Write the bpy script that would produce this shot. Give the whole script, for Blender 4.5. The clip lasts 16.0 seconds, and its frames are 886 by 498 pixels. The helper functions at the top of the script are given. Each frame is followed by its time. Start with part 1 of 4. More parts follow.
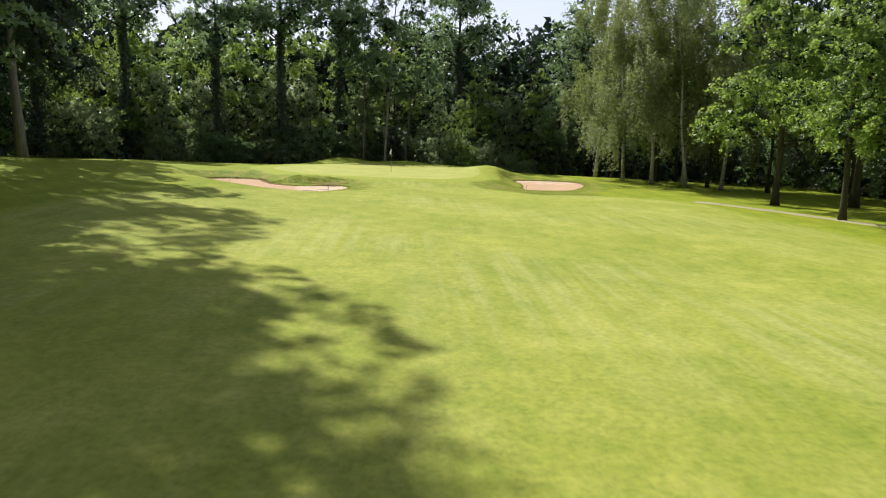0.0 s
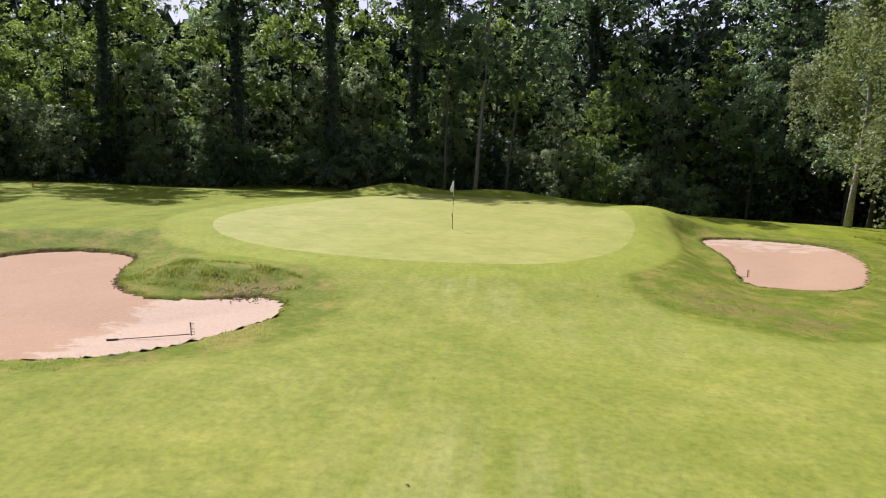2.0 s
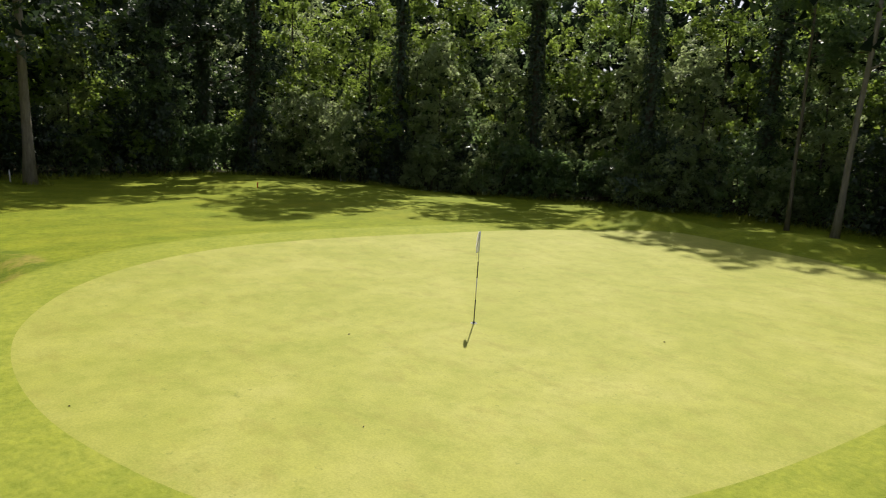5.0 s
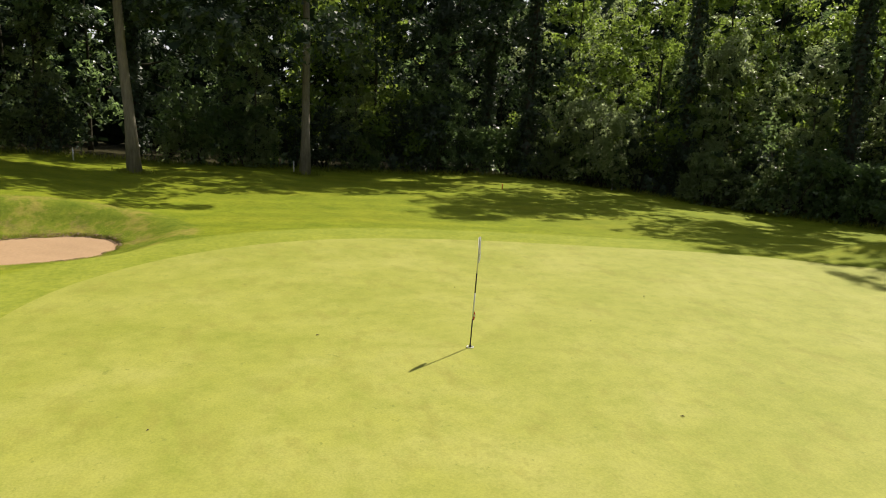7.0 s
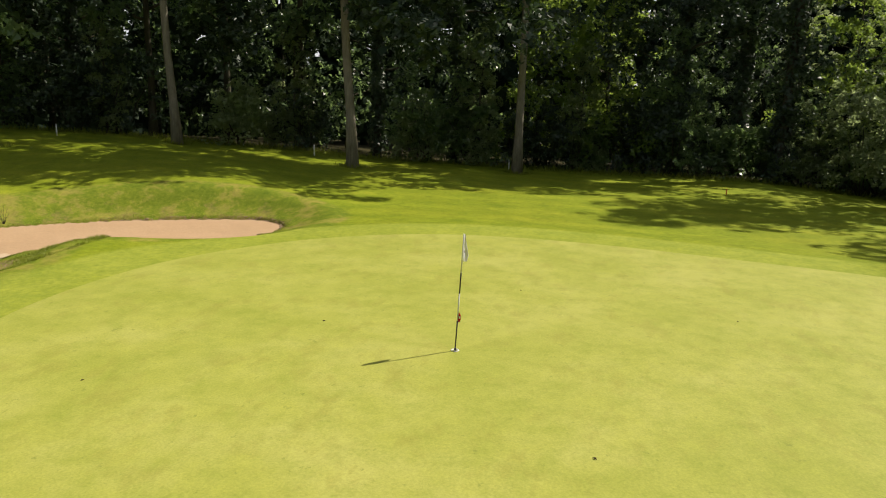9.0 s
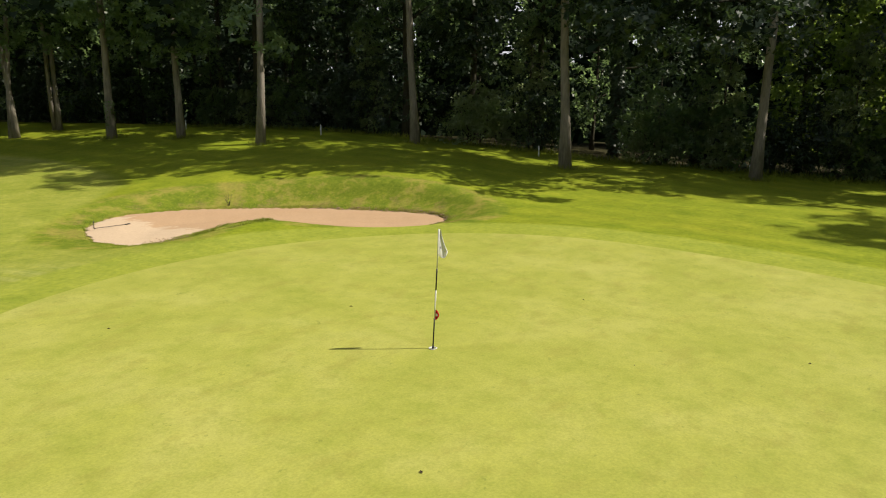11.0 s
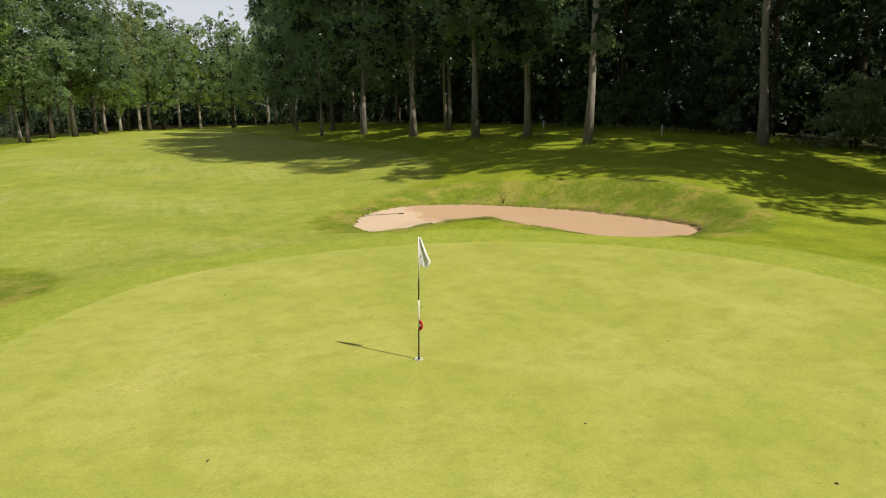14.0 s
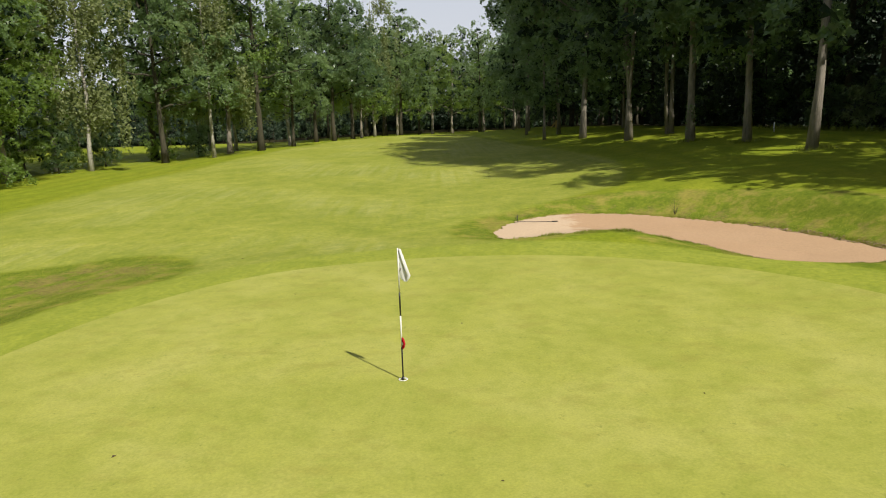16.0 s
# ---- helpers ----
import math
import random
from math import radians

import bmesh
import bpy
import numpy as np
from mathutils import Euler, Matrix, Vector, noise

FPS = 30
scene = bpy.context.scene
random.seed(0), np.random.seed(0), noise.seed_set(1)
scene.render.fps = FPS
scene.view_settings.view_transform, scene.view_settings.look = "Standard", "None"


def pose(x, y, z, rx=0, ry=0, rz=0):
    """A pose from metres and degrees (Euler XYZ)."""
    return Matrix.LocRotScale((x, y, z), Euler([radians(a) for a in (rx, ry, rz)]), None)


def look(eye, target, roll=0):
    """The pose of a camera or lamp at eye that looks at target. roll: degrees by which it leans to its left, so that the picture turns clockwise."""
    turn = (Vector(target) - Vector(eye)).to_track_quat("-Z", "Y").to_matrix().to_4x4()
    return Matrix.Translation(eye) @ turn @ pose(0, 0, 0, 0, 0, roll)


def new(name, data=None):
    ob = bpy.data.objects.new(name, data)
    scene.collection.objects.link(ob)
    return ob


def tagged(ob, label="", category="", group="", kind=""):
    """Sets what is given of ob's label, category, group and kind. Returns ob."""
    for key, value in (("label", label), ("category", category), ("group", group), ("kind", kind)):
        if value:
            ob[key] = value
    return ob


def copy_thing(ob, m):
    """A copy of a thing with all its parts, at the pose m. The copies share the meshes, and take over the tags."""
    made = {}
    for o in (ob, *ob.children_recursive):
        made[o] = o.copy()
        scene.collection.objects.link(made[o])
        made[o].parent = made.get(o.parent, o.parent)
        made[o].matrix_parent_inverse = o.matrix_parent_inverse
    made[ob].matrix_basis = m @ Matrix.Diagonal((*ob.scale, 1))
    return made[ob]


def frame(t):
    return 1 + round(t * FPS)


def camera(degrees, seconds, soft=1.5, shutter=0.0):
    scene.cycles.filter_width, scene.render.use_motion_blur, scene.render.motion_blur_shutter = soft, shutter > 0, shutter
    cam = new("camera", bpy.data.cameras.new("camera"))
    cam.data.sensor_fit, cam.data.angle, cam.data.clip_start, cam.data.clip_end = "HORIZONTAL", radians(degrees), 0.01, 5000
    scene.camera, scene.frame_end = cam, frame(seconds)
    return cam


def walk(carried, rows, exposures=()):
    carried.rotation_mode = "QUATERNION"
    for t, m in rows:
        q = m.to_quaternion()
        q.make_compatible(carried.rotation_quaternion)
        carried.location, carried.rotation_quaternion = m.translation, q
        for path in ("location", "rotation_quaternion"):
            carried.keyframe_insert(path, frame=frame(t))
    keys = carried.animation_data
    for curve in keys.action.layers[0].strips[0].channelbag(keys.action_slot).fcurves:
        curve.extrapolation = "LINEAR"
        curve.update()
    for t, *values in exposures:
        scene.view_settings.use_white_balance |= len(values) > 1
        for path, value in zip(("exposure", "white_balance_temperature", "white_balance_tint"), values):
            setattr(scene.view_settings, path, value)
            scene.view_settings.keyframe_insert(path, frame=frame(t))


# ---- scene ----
cam = camera(64.3, 16.0, soft=1.1, shutter=0.1)
PATH = [
    (0, (1.192, -61.224, 3.57), (1.64, -53.344, 2.266), 1.65),
    (0.5, (1.925, -52.009, 3.708), (2.245, -44.121, 2.4), 1.45),
    (1, (2.558, -42.987, 3.933), (2.562, -35.095, 2.637), 1.45),
    (1.5, (2.951, -35.335, 4.08), (2.475, -27.455, 2.772), 1.7),
    (2, (3.246, -29.592, 4.152), (2.29, -21.76, 2.828), 1.7),
    (2.5, (3.776, -25.244, 4.168), (2.332, -17.488, 2.824), 1.65),
    (3, (4.987, -21.964, 4.236), (3.079, -14.312, 2.884), 1.65),
    (3.5, (6.549, -19.194, 4.309), (3.909, -11.766, 2.941), 1.7),
    (4, (7.879, -16.496, 4.403), (4.251, -9.504, 3.003), 1.85),
    (4.5, (8.998, -13.637, 4.454), (4.59, -7.121, 3.018), 1.8),
    (5, (9.995, -11.05, 4.501), (4.459, -5.474, 3.009), 1.85),
    (7.5, (11.7, -2.541, 4.164), (3.972, -1.145, 2.632), 2.2),
    (8, (11.713, -1.231, 4.172), (3.889, -0.691, 2.608), 1.9),
    (8.5, (11.657, 0.123, 4.16), (3.821, -0.173, 2.576), 1.6),
    (9, (11.429, 1.446, 4.145), (3.673, 0.326, 2.549), 1.5),
    (11.5, (8.502, 7.24, 4.052), (2.438, 2.284, 2.416), 0.6),
    (12, (7.599, 8.012, 4.103), (2.075, 2.468, 2.451), 0.4),
    (12.5, (6.685, 8.832, 4.079), (1.761, 2.744, 2.431), 0.1),
    (13, (5.724, 9.505, 4.102), (1.448, 2.945, 2.458), -0.1),
    (13.5, (4.666, 9.991, 4.147), (1.082, 3.031, 2.495), -0.3),
    (14, (3.584, 10.311, 4.139), (0.724, 3.023, 2.495), -0.6),
    (14.5, (2.475, 10.521, 4.077), (0.355, 2.977, 2.457), -0.8),
    (15, (1.46, 10.517, 4.096), (0.06, 2.805, 2.5), -1.2),
    (15.5, (0.389, 10.336, 4.079), (-0.323, 2.524, 2.495), -1.2),
    (16, (-0.547, 10.116, 4.0), (-0.631, 2.268, 2.456), -1.6),
]
EXPOSURES = [(0, 0.57, 6000, 14), (1, 0.32, 6150, 21), (2, 0.36, 5700, 27), (3, 0.40, 5550, 17), (4.5, 0.33, 6350, 13), (8, 0.31, 6900, 9), (13, 0.27, 6600, 10), (16, 0.17, 6500, 10)]
walk(cam, [(t, look(eye, target, roll)) for t, eye, target, roll in PATH], EXPOSURES)


# ---- world and sun ----
SUN_ELEVATION, SUN_TURN = radians(48.6), radians(-35.5)   # turn is clockwise from +y, seen from above
world = bpy.data.worlds.new("sky")
scene.world = world
world.use_nodes = True
wn = world.node_tree.nodes
sky = wn.new("ShaderNodeTexSky")
sky.sky_type = "NISHITA"
sky.sun_disc = False
sky.sun_elevation, sky.sun_rotation = SUN_ELEVATION, SUN_TURN
sky.dust_density, sky.air_density, sky.ozone_density = 2.0, 1.0, 1.0
wn["Background"].inputs["Strength"].default_value = 0.068
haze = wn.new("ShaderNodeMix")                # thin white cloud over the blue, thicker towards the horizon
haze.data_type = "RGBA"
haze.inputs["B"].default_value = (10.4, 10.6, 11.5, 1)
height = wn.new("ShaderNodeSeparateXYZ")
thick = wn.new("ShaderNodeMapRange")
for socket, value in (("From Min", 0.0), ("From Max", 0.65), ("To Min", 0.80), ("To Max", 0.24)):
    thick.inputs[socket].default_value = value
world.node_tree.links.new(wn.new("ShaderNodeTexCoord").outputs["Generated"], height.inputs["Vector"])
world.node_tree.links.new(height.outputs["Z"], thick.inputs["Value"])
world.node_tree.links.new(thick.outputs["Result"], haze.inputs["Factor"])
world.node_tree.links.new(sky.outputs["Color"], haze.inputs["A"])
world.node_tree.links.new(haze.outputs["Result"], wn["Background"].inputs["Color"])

sun = new("sun", bpy.data.lights.new("sun", "SUN"))
sun.data.energy, sun.data.angle, sun.data.color = 4.95, radians(0.55), (1.0, 0.945, 0.84)
to_sun = Vector((math.sin(SUN_TURN) * math.cos(SUN_ELEVATION), math.cos(SUN_TURN) * math.cos(SUN_ELEVATION), math.sin(SUN_ELEVATION)))
sun.matrix_world = look(to_sun * 200, (0, 0, 0))


# ---- materials ----
def material(name, roughness=0.7, specular=0.3):
    m = bpy.data.materials.new(name)
    m.use_nodes = True
    b = m.node_tree.nodes["Principled BSDF"]
    b.inputs["Roughness"].default_value = roughness
    b.inputs["Specular IOR Level"].default_value = specular
    return m, m.node_tree.nodes, m.node_tree.links, b


def noise_node(nodes, links, coord, scale, detail=3.0, rough=0.55, stretch=None, turn=0.0):
    n = nodes.new("ShaderNodeTexNoise")
    n.inputs["Scale"].default_value, n.inputs["Detail"].default_value, n.inputs["Roughness"].default_value = scale, detail, rough
    if stretch:
        mp = nodes.new("ShaderNodeMapping")
        mp.inputs["Scale"].default_value, mp.inputs["Rotation"].default_value = stretch, (0, 0, turn)
        links.new(coord, mp.inputs["Vector"])
        coord = mp.outputs["Vector"]
    links.new(coord, n.inputs["Vector"])
    return n.outputs["Fac"]


def ramp(nodes, links, fac, stops):
    r = nodes.new("ShaderNodeValToRGB")
    e = r.color_ramp.elements
    while len(e) < len(stops):
        e.new(0.5)
    for k, (p, c) in zip(e, stops):
        k.position, k.color = p, (*c, 1)
    links.new(fac, r.inputs["Fac"])
    return r.outputs["Color"]


def mixed(nodes, links, fac, a, b, mode="MIX"):
    n = nodes.new("ShaderNodeMix")
    n.data_type, n.blend_type = "RGBA", mode
    for value, socket in ((fac, n.inputs["Factor"]), (a, n.inputs["A"]), (b, n.inputs["B"])):
        if isinstance(value, bpy.types.NodeSocket):
            links.new(value, socket)
        elif isinstance(value, tuple):
            socket.default_value = (*value, 1)
        else:
            socket.default_value = value
    return n.outputs["Result"]


def math_node(nodes, links, op, a, b):
    n = nodes.new("ShaderNodeMath")
    n.operation = op
    for value, socket in ((a, n.inputs[0]), (b, n.inputs[1])):
        if isinstance(value, bpy.types.NodeSocket):
            links.new(value, socket)
        else:
            socket.default_value = value
    return n.outputs[0]


def bumped(nodes, links, bsdf, height, strength, distance):
    n = nodes.new("ShaderNodeBump")
    n.inputs["Strength"].default_value, n.inputs["Distance"].default_value = strength, distance
    links.new(height, n.inputs["Height"])
    links.new(n.outputs["Normal"], bsdf.inputs["Normal"])


def turf_material():
    """Mown grass: fairway, longer rough, apron round the green and woodland floor, by the zones of the ground."""
    m, N, L, b = material("turf", 0.75, 0.05)
    pos = N.new("ShaderNodeNewGeometry").outputs["Position"]
    def zone(name):
        a = N.new("ShaderNodeAttribute")
        a.attribute_name = name
        return a.outputs["Fac"]
    broad = noise_node(N, L, pos, 0.16, 4.0, 0.6)
    patch = noise_node(N, L, pos, 0.9, 5.0, 0.62)
    fine = noise_node(N, L, pos, 7.0, 6.0, 0.78)
    streak = noise_node(N, L, pos, 1.0, 5.0, 0.65, (2.4, 0.07, 1.0), 0.03)
    mottle = math_node(N, L, "ADD", math_node(N, L, "MULTIPLY", patch, 0.6), math_node(N, L, "MULTIPLY", noise_node(N, L, pos, 3.2, 4.0, 0.7), 0.4))
    fairway = ramp(N, L, mottle, [(0.32, (0.190, 0.228, 0.034)), (0.5, (0.240, 0.262, 0.046)), (0.68, (0.300, 0.304, 0.070))])
    sweep = ramp(N, L, broad, [(0.35, (0.36, 0.40, 0.25)), (0.65, (0.64, 0.60, 0.62))])
    fairway = mixed(N, L, 0.45, fairway, sweep, "OVERLAY")
    slant = N.new("ShaderNodeVectorMath")
    slant.operation = "DOT_PRODUCT"
    L.new(pos, slant.inputs[0])
    slant.inputs[1].default_value = (2.35, 1.55, 0.0)
    band = math_node(N, L, "SINE", math_node(N, L, "ADD", slant.outputs["Value"], math_node(N, L, "MULTIPLY", patch, 2.2)), 0.0)
    fairway = mixed(N, L, math_node(N, L, "ADD", math_node(N, L, "MULTIPLY", band, 0.045), 0.045), fairway, (0.165, 0.205, 0.030))
    scuff = ramp(N, L, streak, [(0.40, (0, 0, 0)), (0.66, (1, 1, 1))])
    rubbed = ramp(N, L, noise_node(N, L, pos, 0.09, 3.0), [(0.44, (0.0, 0.0, 0.0)), (0.60, (0.45, 0.45, 0.45))])
    fairway = mixed(N, L, math_node(N, L, "MULTIPLY", scuff, rubbed), fairway, (0.345, 0.345, 0.130))
    rough = ramp(N, L, mottle, [(0.34, (0.130, 0.166, 0.014)), (0.5, (0.196, 0.234, 0.019)), (0.68, (0.264, 0.284, 0.028))])
    dry = ramp(N, L, broad, [(0.45, (0, 0, 0)), (0.72, (1, 1, 1))])
    rough = mixed(N, L, math_node(N, L, "MULTIPLY", dry, 0.5), rough, (0.235, 0.232, 0.022))
    # stripes left by the mower, north to south
    split = N.new("ShaderNodeSeparateXYZ")
    L.new(pos, split.inputs["Vector"])
    sway = math_node(N, L, "ADD", split.outputs["X"], math_node(N, L, "MULTIPLY", broad, 2.5))
    stripe = math_node(N, L, "SINE", math_node(N, L, "MULTIPLY", sway, 2.6), 0.0)
    stripe = math_node(N, L, "ADD", math_node(N, L, "MULTIPLY", stripe, 0.5), 0.5)
    rough = mixed(N, L, math_node(N, L, "MULTIPLY", stripe, 0.50), rough, (0.140, 0.182, 0.013))
    apron = ramp(N, L, mottle, [(0.30, (0.207, 0.245, 0.030)), (0.70, (0.277, 0.301, 0.050))])
    colour = mixed(N, L, zone("fairway"), rough, fairway)
    longer = ramp(N, L, mottle, [(0.32, (0.080, 0.122, 0.012)), (0.5, (0.150, 0.184, 0.020)), (0.70, (0.236, 0.240, 0.044))])
    straw = noise_node(N, L, pos, 0.9, 7.0, 0.72)
    longer = mixed(N, L, ramp(N, L, straw, [(0.49, (0, 0, 0)), (0.60, (0.75, 0.75, 0.75))]), longer, (0.262, 0.218, 0.058))
    colour = mixed(N, L, math_node(N, L, "MULTIPLY", zone("longer"), 0.9), colour, longer)
    colour = mixed(N, L, zone("apron"), colour, apron)
    worn = mixed(N, L, fine, (0.105, 0.098, 0.024), (0.290, 0.240, 0.075))
    torn = math_node(N, L, "ADD", zone("worn"), math_node(N, L, "MULTIPLY", noise_node(N, L, pos, 5.0, 5.0, 0.7), 0.9))
    colour = mixed(N, L, ramp(N, L, torn, [(0.74, (0, 0, 0)), (1.05, (1, 1, 1))]), colour, worn)
    bare = math_node(N, L, "ADD", zone("bare"), math_node(N, L, "MULTIPLY", noise_node(N, L, pos, 4.5, 6.0, 0.75), 1.5))
    colour = mixed(N, L, ramp(N, L, bare, [(1.12, (0, 0, 0)), (1.30, (1, 1, 1))]), colour, (0.40, 0.29, 0.18))
    # soil and fallen leaves, coloured darker for the shade beneath the trees
    shaded_litter = ramp(N, L, fine, [(0.3, (0.020, 0.022, 0.010)), (0.7, (0.060, 0.050, 0.025))])
    colour = mixed(N, L, zone("woodland"), colour, shaded_litter)
    colour = mixed(N, L, 0.40, colour, ramp(N, L, fine, [(0.34, (0.22, 0.29, 0.15)), (0.5, (0.52, 0.52, 0.5)), (0.66, (0.76, 0.74, 0.62))]), "OVERLAY")
    dapple = noise_node(N, L, pos, 2.0, 6.0, 0.7, (1.0, 0.55, 1.0), 0.5)
    colour = mixed(N, L, 0.26, colour, ramp(N, L, dapple, [(0.36, (0.30, 0.38, 0.26)), (0.5, (0.5, 0.5, 0.5)), (0.64, (0.66, 0.63, 0.56))]), "OVERLAY")
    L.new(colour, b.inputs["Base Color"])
    bumped(N, L, b, fine, 0.6, 0.04)
    return m


def green_material():
    m, N, L, b = material("putting_green_turf", 0.7, 0.12)
    pos = N.new("ShaderNodeNewGeometry").outputs["Position"]
    patch = noise_node(N, L, pos, 0.35, 5.0, 0.65)
    spots = noise_node(N, L, pos, 2.0, 6.0, 0.75)
    fine = noise_node(N, L, pos, 30.0, 3.0, 0.6)
    c = ramp(N, L, patch, [(0.32, (0.258, 0.276, 0.046)), (0.5, (0.302, 0.308, 0.062)), (0.68, (0.346, 0.338, 0.086))])
    speck = ramp(N, L, noise_node(N, L, pos, 5.0, 4.0, 0.75), [(0.30, (1, 1, 1)), (0.37, (0, 0, 0))])
    c = mixed(N, L, math_node(N, L, "MULTIPLY", speck, 0.55), c, (0.150, 0.175, 0.035))
    c = mixed(N, L, 0.5, c, ramp(N, L, spots, [(0.3, (0.32, 0.38, 0.24)), (0.5, (0.5, 0.5, 0.5)), (0.7, (0.60, 0.58, 0.56))]), "OVERLAY")
    blotch = noise_node(N, L, pos, 0.8, 6.0, 0.72, (1.0, 1.8, 1.0), 0.6)
    c = mixed(N, L, ramp(N, L, blotch, [(0.52, (0, 0, 0)), (0.68, (0.5, 0.5, 0.5))]), c, (0.225, 0.212, 0.040))
    c = mixed(N, L, 0.30, c, ramp(N, L, fine, [(0.3, (0.3, 0.35, 0.3)), (0.7, (0.7, 0.7, 0.7))]), "OVERLAY")
    L.new(c, b.inputs["Base Color"])
    bumped(N, L, b, fine, 0.35, 0.01)
    return m


def sand_material(name, low, high, dry=None):
    m, N, L, b = material(name, 0.9, 0.1)
    pos = N.new("ShaderNodeNewGeometry").outputs["Position"]
    broad, grain = noise_node(N, L, pos, 0.5, 4.0), noise_node(N, L, pos, 14.0, 5.0, 0.7)
    c = mixed(N, L, broad, low, high)
    if dry:
        a = N.new("ShaderNodeAttribute")
        a.attribute_name = "dry"
        torn = math_node(N, L, "ADD", a.outputs["Fac"], math_node(N, L, "MULTIPLY", noise_node(N, L, pos, 1.1, 5.0, 0.65, (1.0, 2.2, 1.0)), 0.8))
        c = mixed(N, L, ramp(N, L, torn, [(0.78, (0, 0, 0)), (0.86, (1, 1, 1))]), c, dry)
    c = mixed(N, L, 0.3, c, ramp(N, L, grain, [(0.3, (0.3, 0.3, 0.3)), (0.7, (0.7, 0.7, 0.7))]), "OVERLAY")
    L.new(c, b.inputs["Base Color"])
    bumped(N, L, b, grain, 0.5, 0.02)
    return m


def leaf_material(name, dark, light, glow, gloss=0.45, through_light=0.42):
    """Leaves: each its own shade; light shines through."""
    m, N, L, b = material(name, gloss, 0.5 if gloss < 0.8 else 0.1)
    geo, obj = N.new("ShaderNodeNewGeometry"), N.new("ShaderNodeObjectInfo")
    clump = noise_node(N, L, geo.outputs["Position"], 0.55, 3.0)
    fac = math_node(N, L, "ADD", math_node(N, L, "MULTIPLY", geo.outputs["Random Per Island"], 0.42), math_node(N, L, "MULTIPLY", clump, 0.62))
    c = mixed(N, L, fac, dark, light)
    hue = N.new("ShaderNodeHueSaturation")
    hue.inputs["Hue"].default_value = 0.5
    L.new(math_node(N, L, "ADD", math_node(N, L, "MULTIPLY", obj.outputs["Random"], 0.45), 0.78), hue.inputs["Value"])
    L.new(c, hue.inputs["Color"])
    L.new(hue.outputs["Color"], b.inputs["Base Color"])
    t = N.new("ShaderNodeBsdfTranslucent")
    L.new(mixed(N, L, 0.65, hue.outputs["Color"], glow), t.inputs["Color"])
    mix = N.new("ShaderNodeMixShader")
    mix.inputs["Fac"].default_value = through_light
    L.new(b.outputs["BSDF"], mix.inputs[1])
    L.new(t.outputs["BSDF"], mix.inputs[2])
    L.new(mix.outputs["Shader"], N["Material Output"].inputs["Surface"])
    return m


def bark_material(name, low, high, scale=3.0, bands=0.0):
    m, N, L, b = material(name, 0.9, 0.15)
    co = N.new("ShaderNodeTexCoord").outputs["Object"]
    ridges = noise_node(N, L, co, scale, 5.0, 0.7, (3.0, 3.0, 0.5))
    moss = noise_node(N, L, co, 0.6, 3.0)
    c = ramp(N, L, ridges, [(0.3, low), (0.7, high)])
    c = mixed(N, L, math_node(N, L, "MULTIPLY", moss, 0.45), c, (0.075, 0.080, 0.035))
    if bands:
        scars = noise_node(N, L, co, 2.5, 4.0, 0.7, (0.6, 0.6, 3.5))
        c = mixed(N, L, ramp(N, L, scars, [(0.56, (0, 0, 0)), (0.64, (1, 1, 1))]), c, (0.035, 0.030, 0.025))
    L.new(c, b.inputs["Base Color"])
    bumped(N, L, b, ridges, 0.8, 0.04)
    return m


def plain_material(name, colour, roughness=0.5, metallic=0.0):
    m, N, L, b = material(name, roughness, 0.4)
    co = N.new("ShaderNodeTexCoord").outputs["Object"]
    dirt = noise_node(N, L, co, 9.0, 4.0, 0.65)
    dull = tuple(v * 0.72 for v in colour)
    L.new(mixed(N, L, dirt, colour, dull), b.inputs["Base Color"])
    b.inputs["Metallic"].default_value = metallic
    return m


TURF, GREEN = turf_material(), green_material()
SAND = sand_material("bunker_sand", (0.385, 0.250, 0.145), (0.435, 0.296, 0.180), (0.490, 0.370, 0.252))
PATH_SAND = sand_material("path_gravel", (0.24, 0.21, 0.12), (0.36, 0.31, 0.20))
LEAF = leaf_material("broad_leaf", (0.036, 0.070, 0.032), (0.132, 0.192, 0.092), (0.36, 0.52, 0.17), 0.34, 0.50)
# the ivy's own dark green; on crowns and shrubs it carries the wood's shade
LEAF_DARK = leaf_material("ivy_and_shaded_leaf", (0.020, 0.040, 0.023), (0.066, 0.100, 0.056), (0.07, 0.12, 0.025), 0.5, 0.3)
LEAF_BRIGHT = leaf_material("young_leaf", (0.065, 0.122, 0.022), (0.175, 0.245, 0.055), (0.46, 0.62, 0.10), 0.45, 0.5)
LEAF_BIRCH = leaf_material("birch_leaf", (0.110, 0.142, 0.048), (0.262, 0.292, 0.112), (0.30, 0.37, 0.08), 0.6)
LEAF_BELT = leaf_material("ash_leaf", (0.055, 0.100, 0.034), (0.190, 0.262, 0.110), (0.42, 0.57, 0.20), 0.42, 0.52)
LEAF_PALE = leaf_material("pale_shrub_leaf", (0.090, 0.130, 0.062), (0.235, 0.278, 0.150), (0.58, 0.70, 0.30), 0.34, 0.56)
# near-black: shade of the wood's depth and of crown insides in its colour
LEAF_SHADED = leaf_material("shaded_leaf", (0.010, 0.021, 0.013), (0.036, 0.056, 0.032), (0.04, 0.07, 0.02), 0.9, 0.2)
GRASS_BLADE = leaf_material("grass_blade", (0.160, 0.205, 0.016), (0.285, 0.312, 0.040), (0.36, 0.42, 0.05), 0.6)
BARK = bark_material("grey_bark", (0.160, 0.138, 0.114), (0.370, 0.325, 0.275))
BARK_BROWN = bark_material("brown_bark", (0.080, 0.066, 0.052), (0.210, 0.178, 0.145))
BARK_DARK = bark_material("dark_bark", (0.030, 0.026, 0.020), (0.085, 0.072, 0.055))
